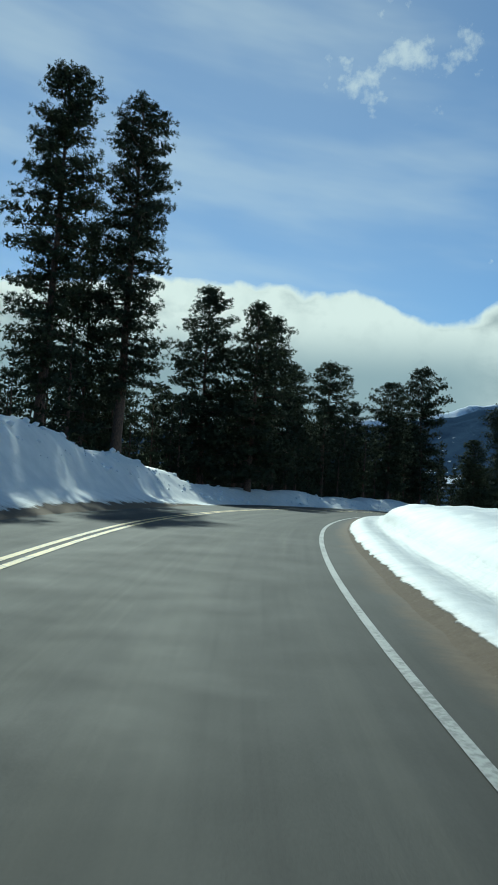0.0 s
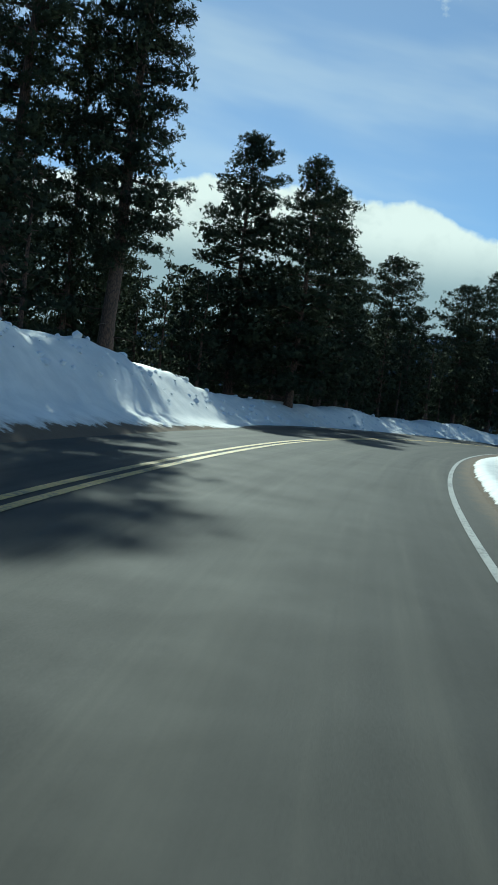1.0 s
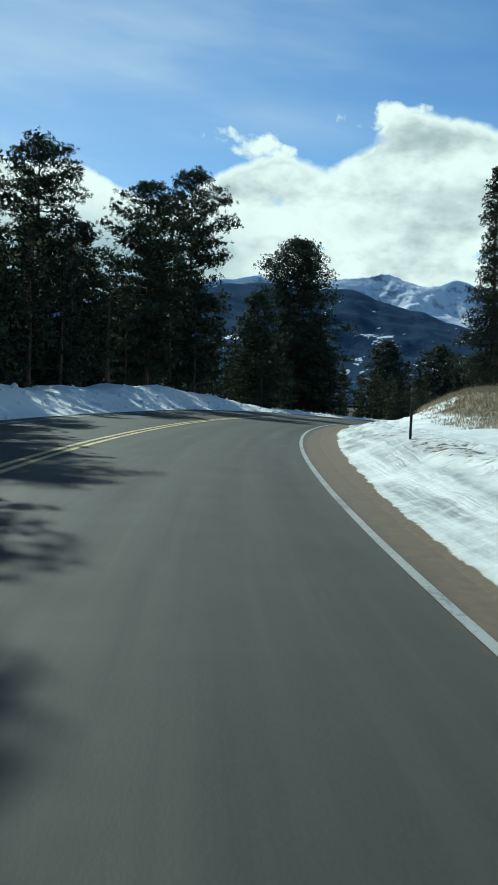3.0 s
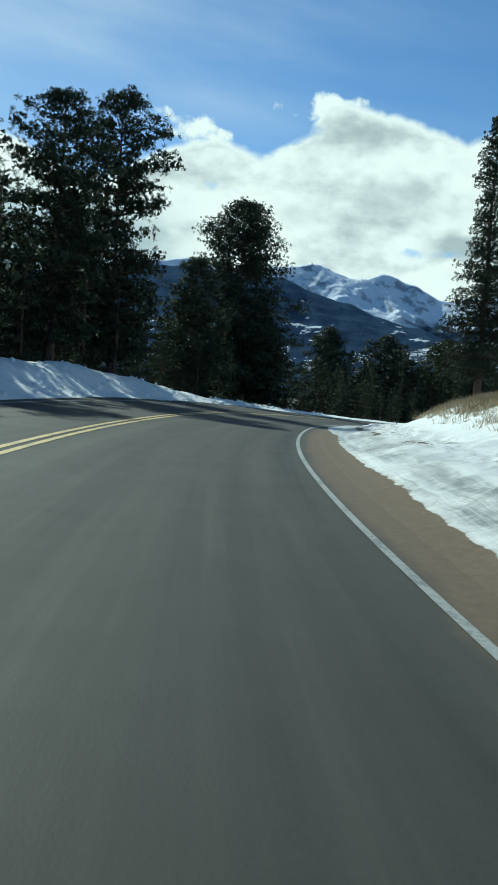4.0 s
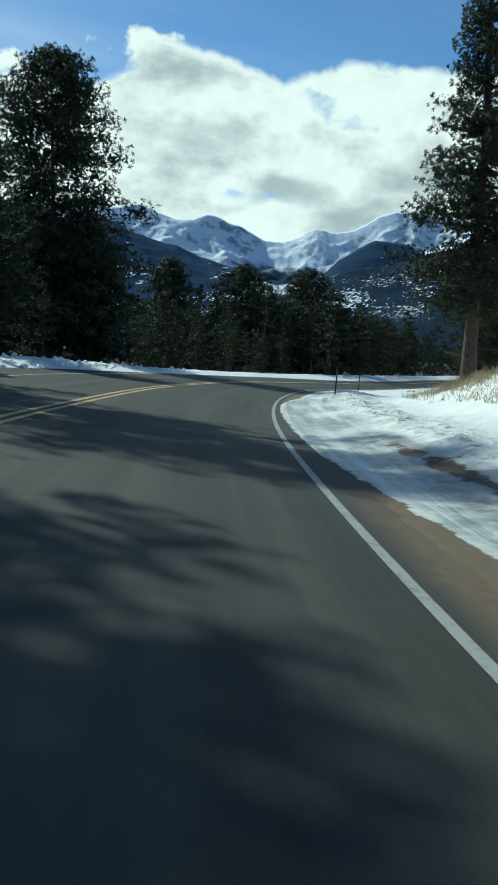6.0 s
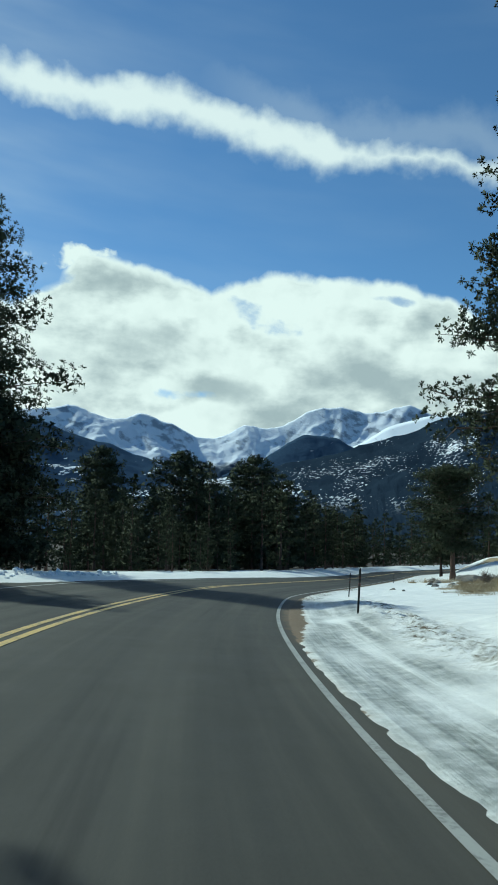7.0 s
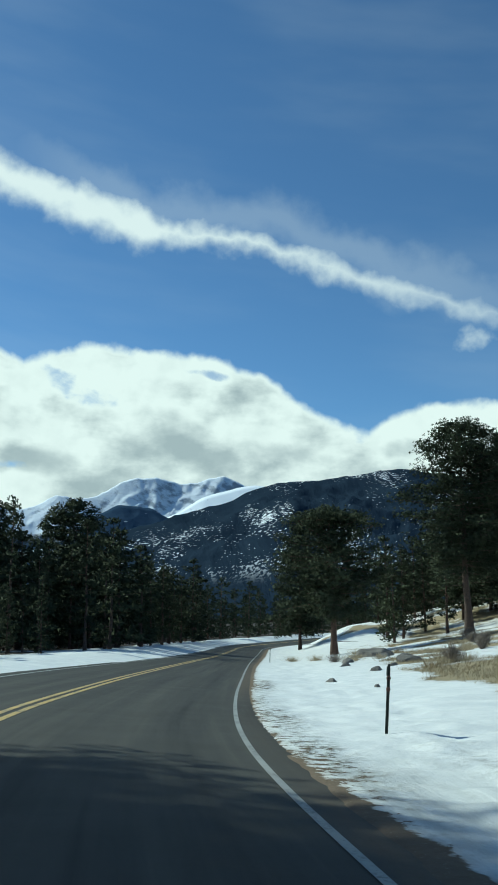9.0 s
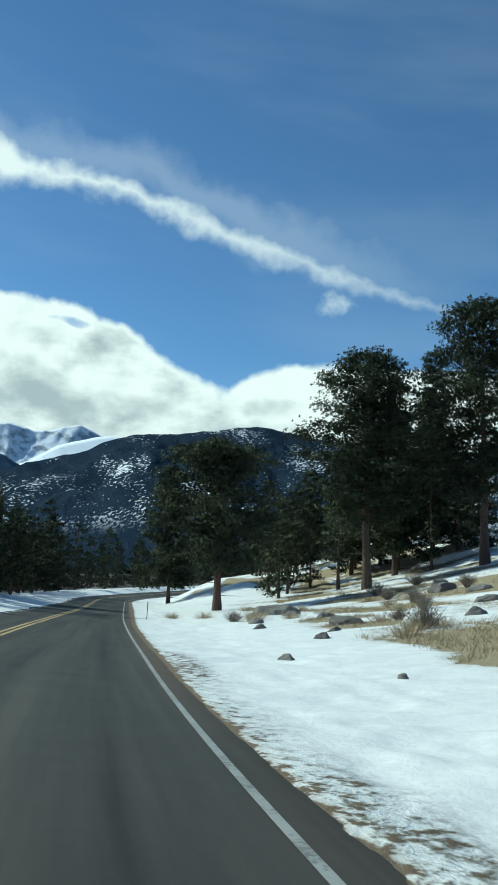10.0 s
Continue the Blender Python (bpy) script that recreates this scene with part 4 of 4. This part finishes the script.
LOOKS = {
    "tall": (pine(1, 20, 3.0, 0.2, 110, 15, 18, 0.19, COLUMN, 0.019), 20, 3.0, "tall dark ponderosa pine with a narrow ragged crown"),
    "slim": (pine(2, 13, 3.7, 0.06, 84, 14, 17, 0.19, CONE, 0.020), 13, 3.7, "dark pine with a ragged tapering crown beside the road"),
    "airy": (pine(3, 14, 3.8, 0.36, 52, 20, 18, 0.18, TOPPED, 0.018), 14, 3.8, "lone pine with an open airy crown and bare trunk"),
    "stout": (pine(11, 14, 3.6, 0.1, 88, 15, 17, 0.19, FULL, 0.020), 14, 3.6, "dark pine with a full ragged crown beside the road"),
    "round": (pine(4, 14, 4.4, 0.14, 72, 14, 13, 0.28, DOMED, 0.034), 14, 4.4, "broad pine with a rounded crown and dark skirt of limbs"),
    "broad": (pine(5, 20, 6.5, 0.27, 96, 22, 16, 0.20, FLAT, 0.027, 0.0175, heart=(80, 0.09)), 20, 6.5, "broad old ponderosa pine with reddish trunk on open ground"),
    "dome": (pine(8, 13, 5.8, 0.04, 74, 12, 11, 0.34, DOMED, 0.046), 13, 5.8, "dense dark pine with a domed crown down to the ground"),
    "flat": (pine(7, 12, 6.0, 0.28, 74, 22, 16, 0.19, FLAT, 0.026, 0.025, heart=(80, 0.09)), 12, 6.0, "broad pine with a wide flattened crown over the snow"),
    "skirt": (pine(10, 17, 6.3, 0.05, 116, 25, 16, 0.19, SKIRTED, 0.026, heart=(110, 0.085)), 17, 6.3, "dense broad pine with a dark skirt beside the road"),
    "knoll": (pine(9, 18, 3.4, 0.16, 150, 25, 20, 0.115, LOW_ARMS, 0.019, heart=(70, 0.06)), 18, 3.4, "pine with long tufted limbs on the grassy knoll"),
}
FAR_LOOKS = [(pine(20 + i, 11, q[0], q[1], 30, 4, 7, 0.36, q[2], 0.08, fine=False), 11) for i, q in enumerate(((2.3, 0.08, CONE), (3.0, 0.05, DOMED), (2.8, 0.03, CONE), (2.4, 0.12, TOPPED)))]
BACK_LOOKS = [(pine(30 + i, 11, q[0], q[1], 20, 2, 6, 0.6, q[2], 0.16, fine=False), 11) for i, q in enumerate(((2.8, 0.06, CONE), (3.4, 0.04, DOMED), (3.0, 0.03, CONE)))]


def put_tree(key, x, y, height, radius, turn):
    ms, ph, pr_, label = LOOKS[key]
    k = height / ph
    root = tree_thing(ms, label)
    g = ground_at(x, y)
    root.matrix_basis = Matrix.LocRotScale((x, y, g), Euler((0, 0, radians(turn))), (radius / pr_, radius / pr_, k))
    return root


# single pines that stand out along the drive: look, x, y, height, crown radius, turn
WOODS_PINES = [
    ("tall", -10.6, 43.0, 20.3, 3.2, 10), ("tall", -6.8, 43.5, 19.6, 3.0, 130), ("slim", -9.2, 46.4, 13.9, 2.6, 200),
    ("slim", -3.2, 56.9, 13.1, 4.2, 40), ("slim", -0.3, 56.3, 12.0, 3.7, 160), ("slim", 1.4, 66.6, 13.2, 3.8, 290), ("slim", 3.2, 75.9, 11.6, 3.2, 90),
    ("airy", 7.3, 89.3, 13.9, 3.9, 20), ("stout", 13.8, 91.0, 12.5, 3.1, 75), ("stout", 18.8, 99.1, 15.9, 3.6, 250),
    ("slim", 11.2, 99.0, 11.7, 3.9, 10), ("slim", 7.8, 100.7, 11.4, 3.6, 120), ("round", 16.7, 104.0, 11.4, 4.0, 210), ("round", 27.8, 111.5, 10.2, 3.9, 330),
]
FIELD_PINES = [
    ("skirt", 35.7, 122.8, 17.7, 6.4, 60),
    ("dome", 74.0, 178.0, 15.1, 7.2, 10),
    ("dome", 75.5, 163.3, 12.6, 6.4, 120),
    ("dome", 90.5, 169.0, 13.7, 7.8, 30),
    ("knoll", 39.6, 93.7, 18.4, 3.4, 20),
    ("dome", 31.2, 121.5, 7.5, 3.6, 70),
    ("dome", 37.6, 121.0, 7.7, 3.4, 140),
    ("flat", 98.2, 144.8, 12.0, 6.0, 200),
    ("round", 121.0, 165.6, 14.4, 4.3, 90),
    ("broad", 108.8, 137.8, 18.7, 6.6, 45),
    ("broad", 113.2, 129.7, 21.0, 6.6, 170),
    ("round", 119.3, 139.6, 14.7, 5.2, 30),
    ("round", 127.7, 139.1, 15.0, 4.9, 200),
    ("round", 123.8, 145.9, 12.4, 4.1, 80),
    ("round", 133.0, 145.0, 18.6, 3.9, 10),
    ("tall", 141.8, 143.7, 21.5, 3.5, 60),
    ("round", 145.1, 153.2, 19.2, 3.8, 100),
]
for row in WOODS_PINES + FIELD_PINES:
    put_tree(*row)


def forest():
    """The woods beside the road, each tree a thing, and the far woods behind them."""
    rnd = np.random.RandomState(5)
    spots = [(row[1], row[2]) for row in WOODS_PINES + FIELD_PINES]
    back = []

    def fill(n, s0, s1, l0, l1, gap, h0, h1, far=False):
        made = 0
        for _ in range(n * 6):
            if made >= n:
                break
            x, y = (float(q) for q in to_xy(rnd.uniform(s0, s1), rnd.uniform(l0, l1)))
            if any((x - a) ** 2 + (y - b) ** 2 < gap * gap for a, b in spots):
                continue
            spots.append((x, y))
            made += 1
            looks = BACK_LOOKS if far else FAR_LOOKS
            ms, ph = looks[rnd.randint(len(looks))]
            k = rnd.uniform(h0, h1) / ph
            wd = k * rnd.uniform(0.85, 1.25)
            m = Matrix.LocRotScale((x, y, ground_at(x, y) - 0.05), Euler((0, 0, rnd.uniform(0, 6.28))), (wd, wd, k))
            if far:
                back.append((ms, m))
            else:
                tree_thing(ms, "dark pine among the roadside woods").matrix_basis = m

    # pines out of view beside the start, added to shade the outer bank
    fill(16, 4, 25, -24, -13, 2.2, 9.0, 13.0)
    fill(18, 38, 62, -13.8, -10.6, 1.5, 6.5, 8.5)
    fill(16, 30, 62, -15, -11.2, 1.7, 5.5, 7.5)
    fill(34, 24, 80, -14, -10.8, 2.0, 4.0, 7.0)
    fill(50, 22, 84, -26, -14, 2.3, 5.5, 9.0)
    fill(10, 82, 130, -13.5, -11.4, 2.4, 3.5, 5.0)
    fill(30, 80, 132, -26, -13, 2.5, 4.5, 7.5)
    fill(64, 126, 190, -20, -8.5, 2.0, 7.5, 11.0)
    fill(38, 146, 190, 14, 34, 2.6, 8.0, 12.0)
    fill(50, 15, 90, -48, -26, 3.0, 6.0, 9.0, True)
    fill(60, 85, 200, -60, -24, 3.0, 5.5, 9.0, True)
    fill(95, 130, 300, -34, -10, 2.4, 7.0, 11.0, True)
    fill(75, 165, 330, 9, 58, 3.2, 7.0, 11.0, True)
    for kind in (0, 1):
        vs, fs, n = [], [], 0
        for ms, m in back:
            me = ms[kind]
            co = np.empty(len(me.vertices) * 3, np.float32)
            me.vertices.foreach_get("co", co)
            ix = np.empty(len(me.loops), np.int32)
            me.loops.foreach_get("vertex_index", ix)
            mat = np.array(m)
            vs.append(co.reshape(-1, 3) @ mat[:3, :3].T + mat[:3, 3])
            fs.append(ix.reshape(-1, 4 - kind) + n)
            n += len(me.vertices)
        name = ("woods_trunks", "woods_crowns")[kind]
        me = mesh_from(name, np.concatenate(vs), np.concatenate(fs), (BARK, NEEDLE)[kind])
        tagged(new(name, me), ("bare trunks of the dense pine woods behind", "dark crowns of the dense pine woods behind")[kind], "woods", kind="stuff")


forest()


# ---- delineator posts along the inner edge ----
def steel_post():
    """A flanged steel channel with two round reflectors and a pointed top."""
    root = tagged(new("delineator_post"), "dark steel delineator post with two reflectors in snow", "post", "delineator posts")
    bm = bmesh.new()
    prof = [(x * 0.55, y * 0.8) for x, y in [(-0.042, 0.0), (-0.022, 0.004), (-0.014, 0.03), (0.014, 0.03), (0.022, 0.004), (0.042, 0.0), (0.042, -0.005), (0.019, -0.002), (0.011, 0.024), (-0.011, 0.024), (-0.019, -0.002), (-0.042, -0.005)]]
    rings = []
    for z, k in ((-0.3, 1.0), (0.5, 1.0), (0.93, 1.0), (1.0, 0.55)):
        rings.append([bm.verts.new((x * k, y, z)) for x, y in prof])
    for a_r, b_r in zip(rings, rings[1:]):
        for i in range(len(prof)):
            j = (i + 1) % len(prof)
            bm.faces.new((a_r[i], a_r[j], b_r[j], b_r[i]))
    bm.faces.new(rings[-1])
    bm.faces.new(list(reversed(rings[0])))
    part("post_body", bm_mesh("post_body", bm, POST), root)
    for z in (0.64, 0.80):
        bm = bmesh.new()
        bmesh.ops.create_cone(bm, cap_ends=True, segments=14, radius1=0.034, radius2=0.03, depth=0.02)
        bmesh.ops.rotate(bm, verts=bm.verts, matrix=Matrix.Rotation(radians(90), 3, "X"))
        bmesh.ops.translate(bm, verts=bm.verts, vec=(0, -0.018, z))
        ref = part("reflector", bm_mesh("reflector", bm, COLLAR), root, "rust-red round reflector")
        bm = bmesh.new()
        bmesh.ops.create_cone(bm, cap_ends=True, segments=10, radius1=0.012, radius2=0.009, depth=0.012)
        bmesh.ops.rotate(bm, verts=bm.verts, matrix=Matrix.Rotation(radians(90), 3, "X"))
        bmesh.ops.translate(bm, verts=bm.verts, vec=(0, -0.032, z))
        part("bolt", bm_mesh("bolt", bm, POST), ref)
    bm = bmesh.new()
    bmesh.ops.create_cube(bm, size=1.0)
    bmesh.ops.scale(bm, verts=bm.verts, vec=(0.05, 0.012, 0.13))
    bmesh.ops.bevel(bm, geom=bm.edges[:], offset=0.005, segments=1, affect="EDGES")
    bmesh.ops.translate(bm, verts=bm.verts, vec=(0, 0.037, 0.89))
    part("top_plate", bm_mesh("top_plate", bm, POST), root)
    return root


POSTS = [(10.9, 52.1, 1, 1), (35.9, 96.4, 2, 3), (47.2, 108.3, 3, 4), (84.7, 140.8, -3, 2)]
first = steel_post()
for i, (x, y, tx, ty) in enumerate(POSTS):
    s_p, _ = to_sl(x, y)
    turn = -math.degrees(float(np.interp(s_p, line_s, head)))
    m = pose(x, y, ground_at(x, y) - (-0.04 if i == 0 else 0.0), tx * 0.6, ty, turn)
    if i == 0:
        first.matrix_basis = m
    else:
        copy_thing(first, m)


# ---- rocks ----
def rock_mesh(seed):
    """A boulder split along flat faces, with rough weathered sides."""
    rnd = random.Random(seed)
    cuts = []
    for _ in range(13):
        n = Vector((rnd.gauss(0, 1), rnd.gauss(0, 1), rnd.gauss(0.2, 0.8))).normalized()
        cuts.append((n, rnd.uniform(0.5, 0.86)))
    bm = bmesh.new()
    bmesh.ops.create_icosphere(bm, subdivisions=4, radius=1.0)
    off = Vector((seed * 7.3, seed * 3.1, seed * 1.7))
    for v in bm.verts:
        for n, d in cuts:
            over = v.co.dot(n) - d
            if over > 0:
                v.co -= n * over * 0.94
        k = 1 + 0.10 * noise.noise(v.co * 2.6 + off) + 0.05 * noise.noise(v.co * 8 + off)
        v.co = Vector((v.co.x * k * 1.15, v.co.y * k * 0.9, max(v.co.z * k * 0.8, -0.3)))
    return bm_mesh("rock", bm, ROCK)


ROCKS = [rock_mesh(i) for i in range(4)]
ROCK_SPOTS = [(61.8, 119.5, 0.34, 0), (86.4, 133.5, 1.4, 1), (68.4, 121.8, 0.39, 2), (74.7, 123.8, 0.72, 3), (58.2, 115.4, 0.16, 1), (74.3, 127.4, 0.39, 0), (77.7, 129.5, 0.52, 2), (80.9, 127.7, 0.45, 1), (84.2, 131.3, 0.65, 3), (94.0, 126.7, 1.04, 2), (97.2, 123.5, 0.91, 0), (71.2, 122.8, 0.29, 3), (90.1, 123.5, 0.78, 1), (101.1, 129.3, 0.91, 3), (76.7, 119.7, 0.59, 0), (105.7, 124.7, 1.04, 2), (83.5, 121.2, 0.65, 1), (91.9, 136.5, 0.65, 0)]
for i, (x, y, r_k, kind) in enumerate(ROCK_SPOTS):
    ob = tagged(new("rock", ROCKS[kind]), "grey-brown weathered rock half sunk in melting snow", "rock", "field rocks")
    ob.matrix_basis = Matrix.LocRotScale((x, y, ground_at(x, y) - 0.16 * r_k), Euler((0.2 * math.sin(i), 0.2 * math.cos(i * 2), i * 1.7)), (r_k, r_k, r_k * 0.8))


# ---- shrubs ----
def shrub_mesh(seed, h, spread, n):
    rnd = np.random.RandomState(seed)
    v, f = [], []
    for i in range(n):
        a_t, out = rnd.uniform(0, 6.28), rnd.uniform(0.1, 1.0) * spread
        base = np.array([math.cos(a_t), math.sin(a_t), 0]) * spread * 0.16 * rnd.rand()
        tip = np.array([math.cos(a_t) * out, math.sin(a_t) * out, h * rnd.uniform(0.6, 1.05) * (1 - 0.35 * out / spread)])
        mid_p = (base + tip) / 2 + rnd.normal(0, 0.07, 3) * h
        a, b = tube([base - [0, 0, 0.05], mid_p, tip], [0.014, 0.009, 0.003], 3)
        f.extend(tuple(q + len(v) for q in c) for c in b)
        v.extend(a)
        for _ in range(4):
            k = rnd.uniform(0.4, 0.95)
            p0 = base + (tip - base) * k
            p1 = p0 + rnd.normal(0, 0.16, 3) * h + [0, 0, 0.1 * h]
            a, b = tube([p0, p1], [0.006, 0.002], 3)
            f.extend(tuple(q + len(v) for q in c) for c in b)
            v.extend(a)
    return mesh_from("shrub", v, f, TWIG)


SHRUBS = [shrub_mesh(3, 0.9, 0.7, 90), shrub_mesh(4, 0.7, 0.9, 100)]
for i, (x, y, k) in enumerate([(70.5, 119.4, 1.0), (92.6, 129.5, 0.95), (94.0, 125.3, 1.0), (80.7, 132.6, 0.8), (87.5, 126.1, 0.9), (98.5, 132.6, 1.3), (52.7, 103.8, 0.8), (75.8, 122.3, 0.7), (81.7, 123.5, 0.9), (103.7, 131.9, 1.2)]):
    ob = tagged(new("shrub", SHRUBS[i % 2]), "leafless grey-brown shrub in dry grass", "shrub", "field shrubs")
    ob.matrix_basis = Matrix.LocRotScale((x, y, ground_at(x, y)), Euler((0, 0, i * 2.1)), (k, k, k))


# ---- dry grass ----
def grass():
    rnd = np.random.RandomState(8)
    s_g = np.concatenate([rnd.uniform(41, 74, 3600), rnd.uniform(88, 150, 7000)])
    l_g = np.concatenate([5.1 + rnd.gamma(2.0, 1.8, 3600), 6.6 + rnd.gamma(2.0, 4.0, 7000)])
    x, y = to_xy(s_g, l_g)
    straw = straw_share(s_g, l_g, rough2(x, y, 0.55, 11), rough2(x, y, 0.16, 12))
    keep = np.where(s_g < 80, rough2(x, y, 0.55, 11) > -0.7, straw > rnd.uniform(0.25, 0.7, len(x)))
    keep &= l_g < 40
    s_g, l_g, x, y = s_g[keep], l_g[keep], x[keep], y[keep]
    z = land_z(s_g, l_g)
    n, b = len(x), 16
    root = np.stack([x, y, z], -1)[:, None] + np.concatenate([rnd.normal(0, 0.14, (n, b, 2)), np.full((n, b, 1), -0.02)], 2)
    tall = rnd.uniform(0.06, 0.22, (n, b, 1)) * rnd.uniform(0.6, 1.2, (n, 1, 1))
    bend = np.concatenate([rnd.normal(0, 0.6, (n, b, 2)), np.ones((n, b, 1))], 2)
    tip = root + bend * tall
    side = np.concatenate([rnd.normal(0, 1, (n, b, 2)), np.zeros((n, b, 1))], 2)
    side = side / (np.linalg.norm(side, axis=2, keepdims=True) + 1e-6) * 0.009
    v = np.stack([root - side, root + side, tip], 2).reshape(-1, 3)
    # taller tussocks
    at = [(67.9, 119.0), (69.9, 119.5), (71.2, 119.1), (81.3, 129.7), (84.7, 133.6), (87.9, 135.4), (80.3, 131.2), (82.0, 132.1), (88.0, 127.6), (93.2, 130.8), (95.0, 126.6), (75.9, 123.0), (82.2, 124.6), (99.3, 131.3), (72.0, 120.2), (89.3, 133.4), (85.3, 137.3), (93.9, 139.7), (101.8, 136.5), (104.9, 143.2), (88.1, 141.5)]
    for cx, cy in at:
        m = 260
        r0 = rnd.normal(0, 0.20, (m, 2))
        low = np.stack([cx + r0[:, 0], cy + r0[:, 1], np.full(m, ground_at(cx, cy) - 0.03)], -1)
        top_p = low + np.concatenate([r0 * 0.9 + rnd.normal(0, 0.10, (m, 2)), rnd.uniform(0.2, 0.5, (m, 1))], 1)
        sd = np.concatenate([rnd.normal(0, 1, (m, 2)), np.zeros((m, 1))], 1) * 0.006
        v = np.concatenate([v, np.stack([low - sd, low + sd, top_p], 1).reshape(-1, 3)])
    me = mesh_from("dry_grass", v, np.arange(len(v)).reshape(-1, 3), STRAW)
    tagged(new("dry_grass", me), "tufts of dry golden grass poking through snow", "grass", kind="stuff")


grass()


# ---- ploughed snow clods ----
def clods():
    rnd = np.random.RandomState(12)
    s_c = rnd.uniform(8, 92, 900)
    l_c = -6.5 - rnd.gamma(1.6, 0.9, 900)
    r_c = rnd.gamma(2.0, 0.028, 900).clip(0.008, 0.13)
    x, y = to_xy(s_c, l_c)
    z = land_z(s_c, l_c)
    ball = bmesh.new()
    bmesh.ops.create_icosphere(ball, subdivisions=1, radius=1.0)
    unit = np.array([v.co[:] for v in ball.verts])
    tri = np.array([[v.index for v in q.verts] for q in ball.faces])
    ball.free()
    v = unit[None] * (1 + rnd.normal(0, 0.22, (len(x), len(unit), 1))) * r_c[:, None, None] * np.array([1, 1, 0.75]) + np.stack([x, y, z + r_c * 0.3], -1)[:, None]
    f = tri[None] + (np.arange(len(x)) * len(unit))[:, None, None]
    me = mesh_from("snow_clods", v.reshape(-1, 3), f.reshape(-1, 3), CLOD)
    tagged(new("snow_clods", me), "lumps of ploughed snow along the road banks", "snow", kind="stuff")


clods()
